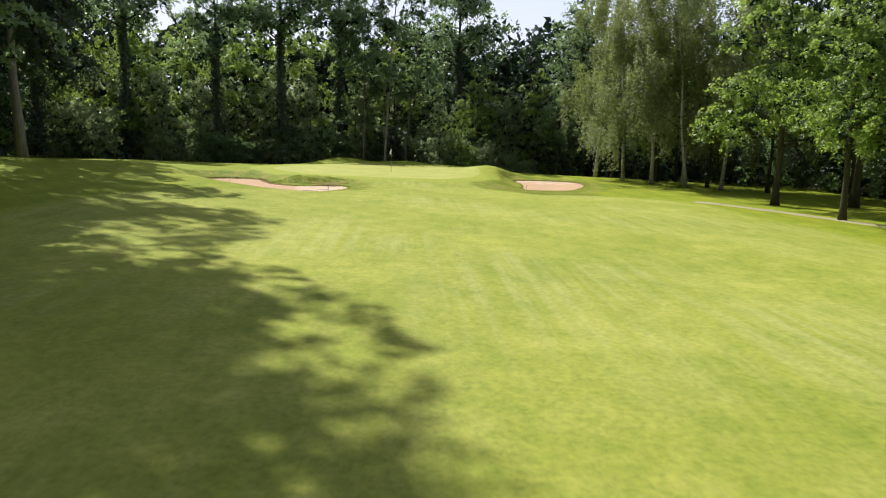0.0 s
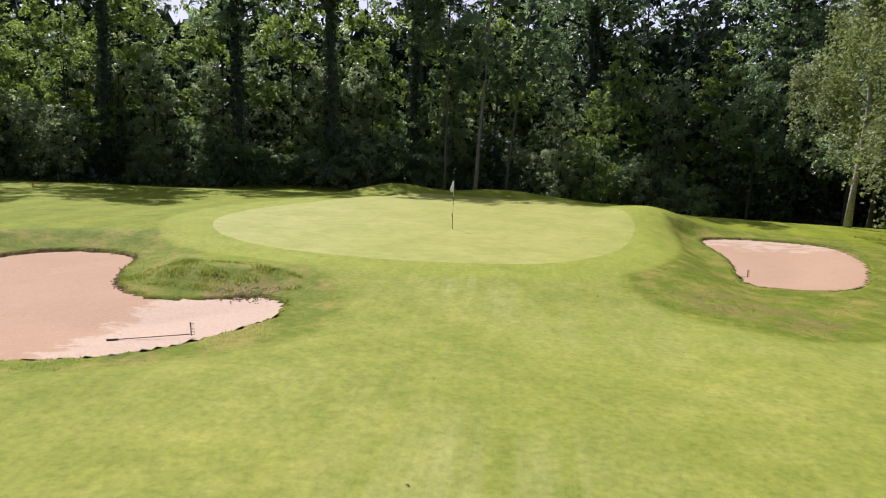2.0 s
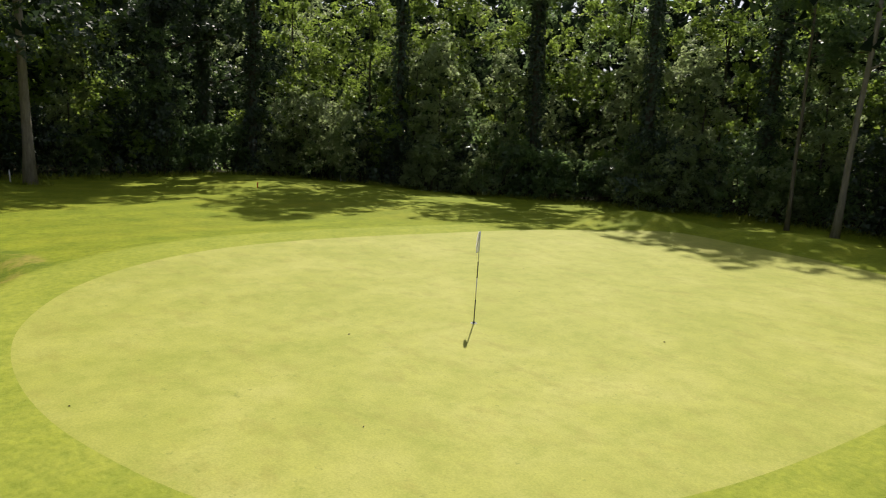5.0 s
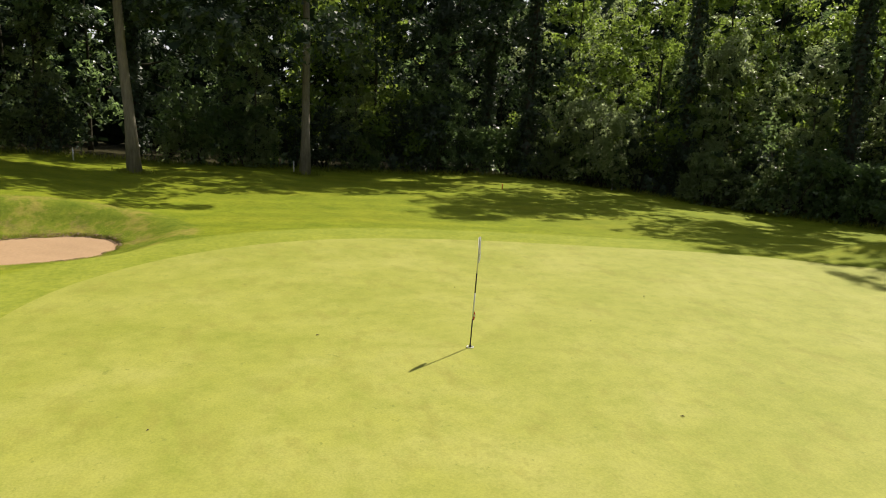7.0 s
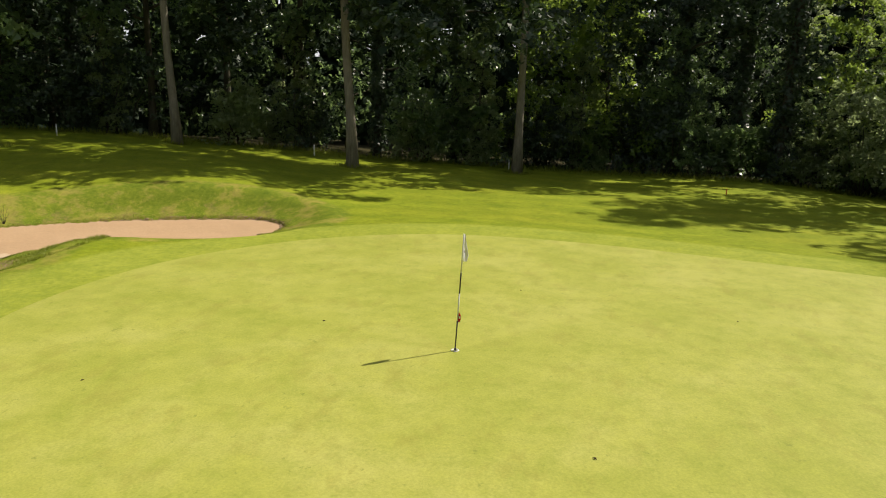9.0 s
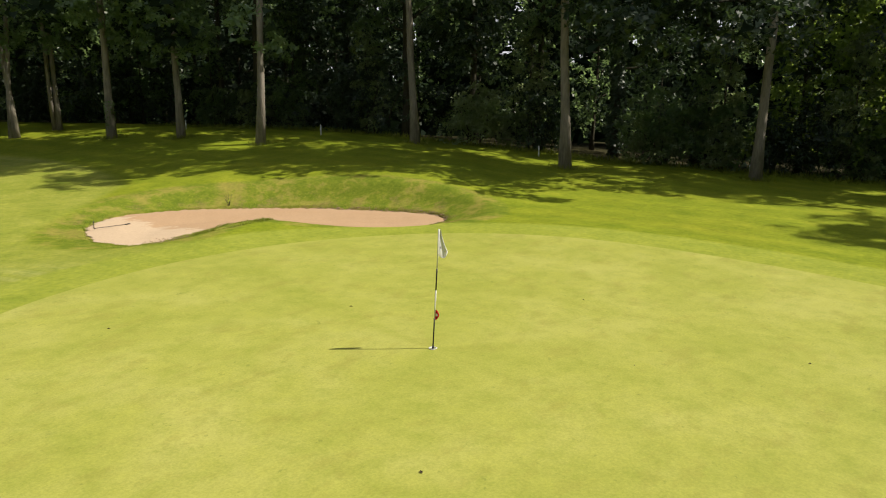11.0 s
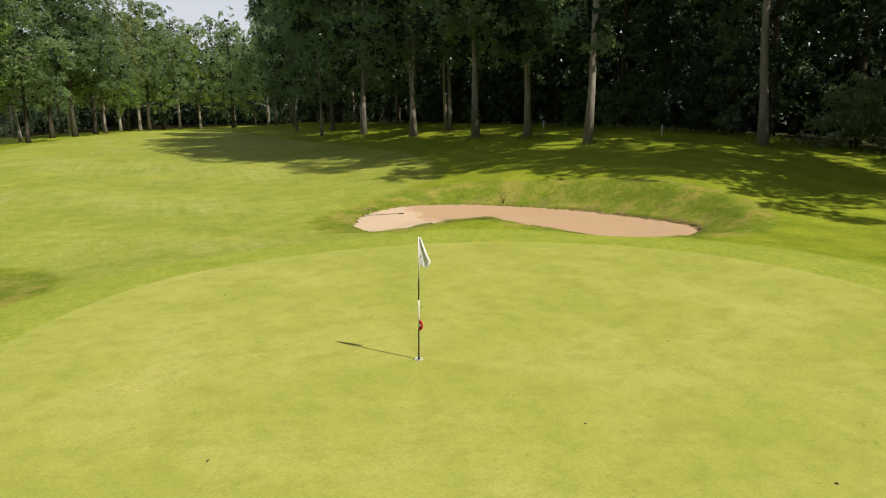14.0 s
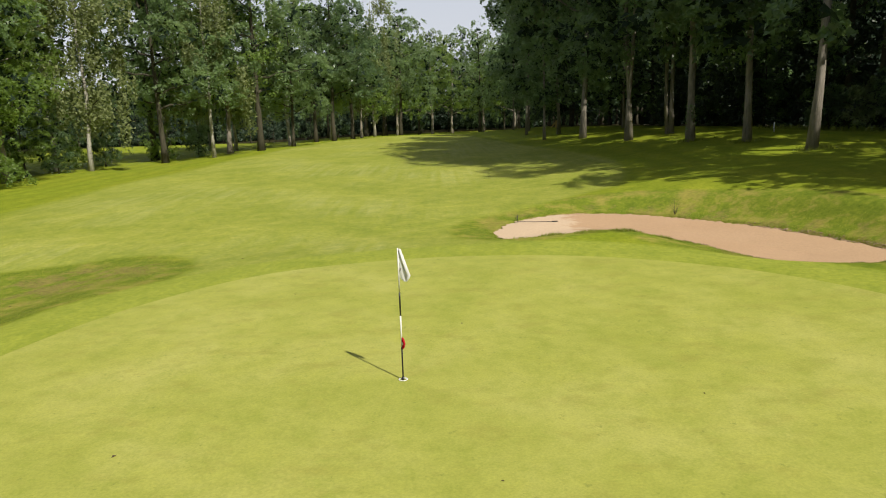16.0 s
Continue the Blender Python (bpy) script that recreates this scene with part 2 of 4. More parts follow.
BARK_BIRCH = bark_material("birch_bark", (0.300, 0.270, 0.225), (0.560, 0.530, 0.470), 2.0, 1.0)
WHITE, BLACK = plain_material("white_paint", (0.80, 0.80, 0.78), 0.4), plain_material("black_paint", (0.015, 0.015, 0.016), 0.35)
RED = leaf_material("red_cloth", (0.50, 0.015, 0.030), (0.60, 0.022, 0.038), (0.70, 0.02, 0.04), 0.8, 0.4)
CLOTH = leaf_material("white_cloth", (0.74, 0.74, 0.74), (0.82, 0.82, 0.82), (0.85, 0.85, 0.85), 0.8, 0.4)
GREY_CLOTH = plain_material("printed_grey", (0.30, 0.27, 0.28), 0.8)
DARK_METAL, ORANGE = plain_material("dark_metal", (0.03, 0.03, 0.03), 0.5), plain_material("orange_plastic", (0.75, 0.16, 0.03), 0.5)


# ---- plan of the ground ----
def smooth(a, b, v):
    t = np.clip((v - a) / (b - a), 0, 1)
    return t * t * (3 - 2 * t)


def closed_curve(points, per=10):
    """A smooth closed outline through a few corner points of the plan."""
    p = np.array(points, float)
    out = []
    for k in range(len(p)):
        a, b, c, d = p[k - 1], p[k], p[(k + 1) % len(p)], p[(k + 2) % len(p)]
        for s in np.arange(per) / per:
            out.append(0.5 * (2 * b + (c - a) * s + (2 * a - 5 * b + 4 * c - d) * s**2 + (3 * b - a - 3 * c + d) * s**3))
    return np.array(out)


def outline_distance(x, y, outline):
    """Metres to the outline, negative inside it."""
    px, py = np.ravel(x), np.ravel(y)
    best, inside = np.full(px.shape, 1e9), np.zeros(px.shape, bool)
    for (ax, ay), (bx, by) in zip(outline, np.roll(outline, -1, 0)):
        dx, dy = bx - ax, by - ay
        t = np.clip(((px - ax) * dx + (py - ay) * dy) / (dx * dx + dy * dy + 1e-12), 0, 1)
        best = np.minimum(best, np.hypot(px - ax - t * dx, py - ay - t * dy))
        if ay != by:
            inside ^= ((ay > py) != (by > py)) & (px < dx * (py - ay) / dy + ax)
    return np.where(inside, -best, best).reshape(np.shape(x))


GREEN_LINE = closed_curve([(8.3, 6.0), (7.8, 1.4), (6.5, -3.7), (4.1, -7.1), (0.8, -8.3), (-2.6, -8.3), (-5.6, -7.3), (-8.2, -5.1), (-9.8, -1.6),
                           (-10.0, 2.8), (-9.0, 7.3), (-7.0, 12.4), (-3.2, 15.8), (1.6, 15.2), (5.4, 13.2), (7.7, 10.4)])
BUNKER_WEST = closed_curve([(-2.7, -13.3), (-2.8, -14.9), (-4.0, -17.0), (-5.8, -18.1), (-7.9, -17.8), (-9.8, -16.4), (-11.6, -14.3), (-12.8, -11.9),
                            (-13.5, -9.7), (-13.0, -8.2), (-11.4, -7.6), (-9.6, -8.2), (-8.8, -10.1), (-7.8, -12.1), (-6.3, -13.2), (-4.6, -12.9), (-3.4, -12.5)])
BUNKER_EAST = closed_curve([(11.5, 4.6), (11.9, 6.5), (13.6, 7.2), (15.7, 6.9), (17.3, 6.1), (17.7, 4.4), (17.3, 1.6), (16.2, -1.3), (15.0, -3.6), (13.6, -4.6),
                            (12.2, -4.8), (11.1, -4.3), (11.1, -2.4), (11.5, -0.2), (11.6, 2.4)])
FAIRWAY_LINE = closed_curve([(0, -7.6), (4, -7.2), (6.1, -7.8), (6.3, -9.8), (7.6, -11.9), (10, -12.6), (14, -11.4), (18.5, -13), (21, -26), (21, -45), (20, -70), (16, -95),
                             (8, -116), (-4, -118), (-7, -95), (-9, -70), (-11, -50), (-12, -36), (-10, -25), (-7.0, -21.0), (-3.6, -18.3), (-1.5, -15.9), (-1.2, -13.6),
                             (-1.7, -11.6), (-3.2, -9.6)], 6)
MOUNDS = [  # x, y, height, half-width across, half-width along
    (-6.0, 17.6, 0.80, 2.2, 1.4), (1.2, 19.0, 0.68, 2.8, 1.6), (6.6, 16.2, 0.28, 2.2, 2.2), (10.2, 9.2, 0.85, 1.5, 3.2), (-13.5, -2.5, 0.15, 3.0, 4.0),
    (-6.0, -11.0, 0.24, 2.2, 1.1), (-15.5, -12.5, 0.50, 3.0, 5.0), (-10.5, -19.8, 0.25, 4.0, 2.0), (-16.5, -5.5, -0.3, 3.0, 3.0)]
BUNKERS = [(BUNKER_WEST, -0.30, 0.0), (BUNKER_EAST, -0.88, 0.0)]   # outline, level of the sand at the edge, its slope to the north


def bunker_distance(x, y, line):
    """Metres to a bunker's outline where it is near, far away elsewhere."""
    d = np.full(np.shape(x), 99.0)
    near = (np.abs(x - line[:, 0].mean()) < 12) & (np.abs(y - line[:, 1].mean()) < 12)
    if np.any(near):
        d[near] = outline_distance(x[near], y[near], line)
    return d


def base_height(x, y):
    """The ground without its bunkers, brought to the level of the sand round them."""
    x, y = np.atleast_1d(np.asarray(x, float)), np.atleast_1d(np.asarray(y, float))
    across = np.exp(-0.5 * ((x + 25) / np.where(x < -25, 20.0, 9.6)) ** 2)
    along = np.exp(-0.5 * ((y + 33) / np.where(y < -33, 70.0, 20.0)) ** 2)
    z = -0.3 + 2.3 * across * along
    z = z - 0.75 * smooth(13, 34, x) - 0.55 * smooth(7.8, 11.5, x) * np.exp(-0.5 * ((y - 0.5) / 9) ** 2) * (1 - smooth(16, 26, x))
    z = z - 1.05 * smooth(13, 31, y) - 2.2 * smooth(-112, -190, y)
    r = np.hypot((x + 0.9) / 9.4, (y - 3.5) / 12.5)
    z = z + 0.3 * (1 - smooth(1.0, 1.55, r)) * (1 - smooth(7.8, 11.5, x)) - 0.12 * smooth(-3, -9, y) * smooth(-16, -9, y)
    z = z + 0.22 * np.exp(-0.5 * (((x + 1) / 6.0) ** 2 + ((y + 8.2) / 2.6) ** 2)) - 0.6 * smooth(19, 27, y) * smooth(-2, 6, x) - 0.75 * smooth(13.5, 19, y) * smooth(5.0, 9.0, x)
    for mx, my, h, wx, wy in MOUNDS:
        z = z + h * np.exp(-0.5 * (((x - mx) / wx) ** 2 + ((y - my) / wy) ** 2))
    far = np.hypot(x, y + 40)
    z = z + 0.05 * np.sin(x * 0.31 + 1.3) * np.sin(y * 0.27) * smooth(12, 22, np.hypot(x, y - 3)) - 0.006 * np.maximum(far - 220, 0)
    for line, level, _ in BUNKERS:
        w = smooth(1.9, 0.0, bunker_distance(x, y, line))
        z = z * (1 - w) + (level + 0.05) * w
    return z


def sand_height(x, y, d):
    """The sand: a shallow dish below the turf's edge. d: metres to the outline."""
    return base_height(x, y) - 0.02 - 0.16 * smooth(0.1, 3.0, -d)


def ground_height(x, y):
    x, y = np.asarray(x, float), np.asarray(y, float)
    z = base_height(x, y).reshape(x.shape)
    for line, _, _ in BUNKERS:
        d = bunker_distance(x, y, line)
        wob = 0.08 * np.sin(x * 5.1 + np.sin(y * 3.7)) * np.sin(y * 4.3) + 0.05 * np.sin(x * 11 + y * 7)
        mid = line.mean(0)
        steep = 0.15 + 0.85 * smooth(0.5, -0.1, np.cos(np.arctan2(y - mid[1], x - mid[0]) + 1.25))      # the lip fades out to the south-south-east
        lip = 0.09 * steep * np.exp(-0.5 * (d / 0.55) ** 2)
        z = z + np.where(d > 0, lip, 0.09 * steep) - 0.85 * smooth(0.10, -0.40, d + wob)
    near = (np.abs(x + 1) < 12) & (np.abs(y - 3.5) < 15)
    if np.any(near):
        z[near] -= 0.05 * smooth(-0.3, -0.9, outline_distance(x[near], y[near], GREEN_LINE))
    return z


def spot(x, y):
    """Height of the ground at one place."""
    return float(ground_height(np.array([float(x)]), np.array([float(y)]))[0])


FOREST_EDGE = [(-36, -190), (-21, -135), (-20, -100), (-24, -66), (-28, -46), (-29.5, -32), (-32, -20), (-34.5, -9), (-36.5, 4), (-38.5, 15), (-34.5, 22.5),
               (-26.5, 28), (-18, 32), (-9, 35), (0, 34), (7, 32.5), (13, 31.5), (19, 31), (25, 28), (30, 22), (35, 14), (42, 4), (42, -10), (46, -20), (60, -26),
               (70, -45), (72, -80), (60, -130), (30, -190), (-5, -205), (-30, -203), (-36, -190)]
FOREST_LINE = np.array(FOREST_EDGE, float)


def grid_lines(parts):
    out = []
    for a, b, n in parts:
        out += list(np.linspace(a, b, n, endpoint=False))
    return np.array(out + [parts[-1][1]])


def mesh_from(name, verts, faces, smooth_shade=True):
    me = bpy.data.meshes.new(name)
    me.from_pydata([tuple(v) for v in np.asarray(verts).tolist()], [], [tuple(f) for f in (faces.tolist() if isinstance(faces, np.ndarray) else faces)])
    if smooth_shade:
        me.shade_smooth()
    me.update()
    return me


def build_ground():
    xs = grid_lines([(-900, -200, 8), (-200, -60, 14), (-60, -16, 44), (-16, -1, 90), (-1, 9.8, 48), (9.8, 18.6, 52), (18.6, 60, 36), (60, 200, 12), (200, 900, 8)])
    ys = grid_lines([(-900, -260, 8), (-260, -120, 20), (-120, -22, 80), (-22, -6.5, 94), (-6.5, 8, 80), (8, 24, 50), (24, 60, 24), (60, 200, 12), (200, 900, 8)])
    gx, gy = np.meshgrid(xs, ys)
    z = ground_height(gx, gy)
    n, m = gx.shape
    i = np.arange(n * m).reshape(n, m)
    faces = np.stack([i[:-1, :-1], i[:-1, 1:], i[1:, 1:], i[1:, :-1]], -1).reshape(-1, 4)
    me = mesh_from("ground", np.stack([gx, gy, z], -1).reshape(-1, 3), faces)
    dg = outline_distance(gx, gy, GREEN_LINE)
    dw, de = bunker_distance(gx, gy, BUNKER_WEST), bunker_distance(gx, gy, BUNKER_EAST)
    db = np.minimum(dw, de)
    df = outline_distance(gx, gy, FOREST_LINE)
    fair = smooth(0.35, -0.35, outline_distance(gx, gy, FAIRWAY_LINE))
    ragged = np.sin(gx * 2.3 + np.sin(gy * 1.7)) * np.sin(gy * 2.9) + 0.6 * np.sin(gx * 6.1) * np.sin(gy * 5.3)
    bank = smooth(2.2, 0.3, np.where((gx < -8.5) | (gy < -17.0), dw, 99)) * smooth(-0.5, 0.7, ragged) * 0.45
    scrape = smooth(1.5, 0.5, np.hypot((gx + 4.0) / 1.4, (gy + 12.2) / 0.7)) * smooth(-0.6, 0.4, ragged)
    parched = smooth(1.5, 0.4, np.hypot((gx - 9.8) / 3.0, (gy + 9.8) / 2.1)) * smooth(-1.5, 0.6, ragged) * 0.56
    bare = smooth(1.4, 0.3, np.hypot((gx + 3.85) / 0.55, (gy + 12.35) / 0.62)) + smooth(1.4, 0.3, np.hypot((gx + 5.1) / 0.75, (gy + 11.0) / 0.25)) + smooth(1.4, 0.3, np.hypot((gx + 3.1) / 0.8, (gy + 11.5) / 0.3))
    zones = {"bare": np.clip(bare, 0, 1) * 0.62, "longer": np.maximum(smooth(2.5, 2.2, db), smooth(1.1, 0.75, np.hypot((gx - 10.6) / 5.4, (gy + 8.2) / 5.0) + 0.08 * ragged)) * (1 - fair) * smooth(1.8, 2.0, dg), "fairway": fair, "apron": smooth(1.95, 1.75, dg) * smooth(0.3, 0.9, db) * smooth(11.5, 9.5, gy),
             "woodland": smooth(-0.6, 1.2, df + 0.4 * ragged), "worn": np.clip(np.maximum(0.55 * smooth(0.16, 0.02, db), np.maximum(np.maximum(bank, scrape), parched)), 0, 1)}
    for name, v in zones.items():
        a = me.attributes.new(name, "FLOAT", "POINT")
        a.data.foreach_set("value", np.ascontiguousarray(v.ravel(), dtype=np.float32))
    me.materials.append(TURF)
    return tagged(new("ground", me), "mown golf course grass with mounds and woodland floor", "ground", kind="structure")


def fan_sheet(name, outline, rings, height, mat):
    """A sheet inside a closed outline, in rings about its middle, laid on a height."""
    mid = outline.mean(0)
    verts, faces, n = [], [], len(outline)
    for k, r in enumerate([1.0, 0.985, *np.linspace(0.95, 0.02, rings - 2)]):
        p = mid + (outline - mid) * r
        verts.append(np.column_stack([p, height(p[:, 0], p[:, 1]) - (0.012 if k == 0 else 0)]))
    for k in range(rings - 1):
        for j in range(n):
            faces.append((k * n + j, k * n + (j + 1) % n, (k + 1) * n + (j + 1) % n, (k + 1) * n + j))
    faces.append(tuple((rings - 1) * n + j for j in range(n)))
    me = mesh_from(name, np.concatenate(verts), faces)
    me.materials.append(mat)
    return new(name, me)


def sand_sheet(name, outline, label):
    """Sand on a fine grid, a little wider than the cut turf so that it runs under the lip."""
    lo, hi = outline.min(0) - 0.3, outline.max(0) + 0.3
    gx, gy = np.meshgrid(np.arange(lo[0], hi[0], 0.2), np.arange(lo[1], hi[1], 0.2))
    d = outline_distance(gx, gy, outline)
    z = sand_height(gx, gy, d) + 0.012 * np.sin(gx * 7 + np.sin(gy * 2.0)) * np.sin(gy * 6 + gx)
    i = np.arange(gx.size).reshape(gx.shape)
    faces = np.stack([i[:-1, :-1], i[:-1, 1:], i[1:, 1:], i[1:, :-1]], -1).reshape(-1, 4)
    keep = (d.ravel()[faces] < 0.12).all(1)
    me = mesh_from(name, np.stack([gx, gy, z], -1).reshape(-1, 3), faces[keep])
    bm = bmesh.new()
    bm.from_mesh(me)
    bmesh.ops.delete(bm, geom=[v for v in bm.verts if not v.link_faces], context="VERTS")
    bm.to_mesh(me)
    bm.free()
    co = np.array([v.co[:] for v in me.vertices])
    part_dry = smooth(-8.0, -4.0, co[:, 0]) * 0.75 if co[0, 0] < 0 else 0.25 * smooth(2.0, 6.0, co[:, 1]) + 0.2
    me.attributes.new("dry", "FLOAT", "POINT").data.foreach_set("value", part_dry.astype(np.float32))
    me.materials.append(SAND)
    return tagged(new(name, me), label, "bunker", kind="structure")


ground = build_ground()
green = tagged(fan_sheet("putting_green", GREEN_LINE, 26, lambda x, y: base_height(x, y) + 0.006, GREEN),
               "closely mown pale putting green", "putting green", kind="structure")


def ribbon(name, points, width, mat, label):
    p = closed_curve(points, 8)[: 8 * (len(points) - 1)]
    d = np.gradient(p, axis=0)
    d /= np.linalg.norm(d, axis=1, keepdims=True)
    side = np.column_stack([-d[:, 1], d[:, 0]])
    w = width * (0.8 + 0.25 * np.sin(np.arange(len(p)) * 0.9))
    w[0] = w[-1] = 0.1
    cols = np.linspace(-0.5, 0.5, 5)
    q = p[:, None] + side[:, None] * (cols[:, None] * w[:, None, None])
    z = ground_height(q[..., 0], q[..., 1]) + 0.06 - 0.06 * (np.abs(cols) > 0.4)
    i = np.arange(q.shape[0] * 5).reshape(-1, 5)
    me = mesh_from(name, np.concatenate([q, z[..., None]], -1).reshape(-1, 3), np.stack([i[:-1, :-1], i[:-1, 1:], i[1:, 1:], i[1:, :-1]], -1).reshape(-1, 4))
    me.materials.append(mat)
    return tagged(new(name, me), label, "path", kind="structure")


ribbon("path", [(21.6, -16.4), (23.4, -18.2), (25.4, -20.2), (27.8, -23.6), (30.5, -28.5), (34, -37)], 1.3, PATH_SAND, "pale sandy path worn through the grass")
sand_sheet("bunker_west", BUNKER_WEST, "kidney shaped bunker of raked pinkish sand")
sand_sheet("bunker_east", BUNKER_EAST, "bunker of pinkish sand below a grass bank")


# ---- building blocks of trees ----
def part(name, mesh, parent, label=""):
    ob = new(name, mesh)
    ob.parent = parent
    return tagged(ob, label)


def tube_data(points, radii, sides=9):
    """Verts and faces of a tapered tube along a bent line."""
    p = np.array(points, float)
    verts, faces = [], []
    side = np.array([1.0, 0.0, 0.0])
    for k in range(len(p)):
        ahead = p[min(k + 1, len(p) - 1)] - p[max(k - 1, 0)]
        ahead = ahead / np.linalg.norm(ahead)
        hint = side if abs(ahead[0]) < 0.9 else np.array([0.0, 1.0, 0.0])
        a = hint - ahead * (hint @ ahead)
        a = a / np.linalg.norm(a)
        b = np.cross(ahead, a)
        for s in range(sides):
            t = 2 * math.pi * s / sides
            verts.append(p[k] + radii[k] * (math.cos(t) * a + math.sin(t) * b))
    for k in range(len(p) - 1):
        for s in range(sides):
            faces.append((k * sides + s, k * sides + (s + 1) % sides, (k + 1) * sides + (s + 1) % sides, (k + 1) * sides + s))
    faces.append(tuple(range(sides))[::-1])
    faces.append(tuple((len(p) - 1) * sides + s for s in range(sides)))
    return np.array(verts), faces


def tube_mesh(name, points, radii, mat, sides=9):
    me = mesh_from(name, *tube_data(points, radii, sides))
    me.materials.append(mat)
    return me


def leaves_mesh(name, rng, centres, normals, length, width, mat):
    """Many small pointed leaves, one blade each."""
    n = len(centres)
    nor = normals / np.linalg.norm(normals, axis=1, keepdims=True)
    a = np.cross(nor, rng.normal(size=(n, 3)))
    a /= np.linalg.norm(a, axis=1, keepdims=True) + 1e-9
    b = np.cross(nor, a)
    s = rng.uniform(0.65, 1.25, (n, 1))
    l, w = a * length * 0.5 * s, b * width * 0.5 * s
    droop = -0.15 * length * s * nor
    blade = np.stack([centres - l - w, centres - l * 0.8 + w, centres + l + droop], 1).reshape(-1, 3)
    me = bpy.data.meshes.new(name)
    me.vertices.add(3 * n)
    me.vertices.foreach_set("co", blade.astype(np.float32).ravel())
    me.loops.add(3 * n)
    me.loops.foreach_set("vertex_index", np.arange(3 * n, dtype=np.int32))
    me.polygons.add(n)
    me.polygons.foreach_set("loop_start", np.arange(0, 3 * n, 3, dtype=np.int32))
    me.update(calc_edges=True)
    me.materials.append(mat)
    return me


def sprays(rng, blobs, count, per, radius, inside=0.5):
    """Leaves in flat drooping sprays, each of one slant, over the outer parts of ellipsoids (x, y, z, rx, ry, rz)."""
    b = np.array(blobs, float)
    weight = (b[:, 3] * b[:, 4] * b[:, 5]) ** 0.6
    pick = rng.choice(len(b), count, p=weight / weight.sum())
    d = rng.normal(size=(count, 3)) + (0, 0, 0.3)
    d /= np.linalg.norm(d, axis=1, keepdims=True)
    mid = b[pick, :3] + d * b[pick, 3:] * (inside + (1.08 - inside) * rng.random((count, 1)) ** 0.6)
    up = d * (0.6, 0.6, 0.3) + (0, 0, 0.6) + rng.normal(size=(count, 3)) * 0.45
    up /= np.linalg.norm(up, axis=1, keepdims=True)
    a = np.cross(up, rng.normal(size=(count, 3)))
    a /= np.linalg.norm(a, axis=1, keepdims=True) + 1e-9
    c = np.cross(up, a)
    size = radius * rng.uniform(0.55, 1.3, (count, 1, 1))
    rho, turn = np.sqrt(rng.random((count, per, 1))), rng.uniform(0, 6.283, (count, per, 1))
    off = size * (a[:, None] * np.cos(turn) * rho + 0.7 * c[:, None] * np.sin(turn) * rho + up[:, None] * rng.normal(size=(count, per, 1)) * 0.13)
    off[..., 2] -= 0.28 * (rho * rho * size)[..., 0]
    pos = (mid[:, None] + off).reshape(-1, 3)
    return pos, np.repeat(up, per, 0) + rng.normal(size=(count * per, 3)) * 0.62


def bent(rng, start, end, n=6, wobble=0.15):
    s = np.linspace(0, 1, n)[:, None]
    p = np.array(start) * (1 - s) + np.array(end) * s
    p[1:-1] += rng.normal(size=(n - 2, 3)) * wobble
    return p


def trunk_points(rng, height, lean=(0, 0), wobble=0.10, n=12):
    z = np.linspace(-0.25, height, n)
    p = np.column_stack([lean[0] * z, lean[1] * z, z])
    p[2:, :2] += np.cumsum(rng.normal(size=(n - 2, 2)) * wobble, 0) * 0.6
    return p


def crown_mesh(rng, blobs, clumps, per, leaf, leaf_mat, inner=260, floor=0.3):
    """Sprays of leaves over the outside of the crown and larger leaves within it, coloured near black for the shade
    inside.
    """
    pos, nor = sprays(rng, blobs, clumps, int(per * 1.5), 2.7 * leaf)
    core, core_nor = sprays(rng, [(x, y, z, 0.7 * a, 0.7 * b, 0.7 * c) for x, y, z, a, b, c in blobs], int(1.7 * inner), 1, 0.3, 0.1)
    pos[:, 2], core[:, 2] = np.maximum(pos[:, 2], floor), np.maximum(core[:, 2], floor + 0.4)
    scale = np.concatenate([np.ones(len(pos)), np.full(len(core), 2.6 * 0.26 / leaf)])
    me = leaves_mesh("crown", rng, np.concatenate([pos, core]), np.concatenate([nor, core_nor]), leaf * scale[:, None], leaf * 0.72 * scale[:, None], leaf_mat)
    # the inner leaves' shade is in this second material's colour
    me.materials.append(LEAF_SHADED)
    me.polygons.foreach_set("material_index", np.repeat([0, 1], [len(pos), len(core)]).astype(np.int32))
    return me


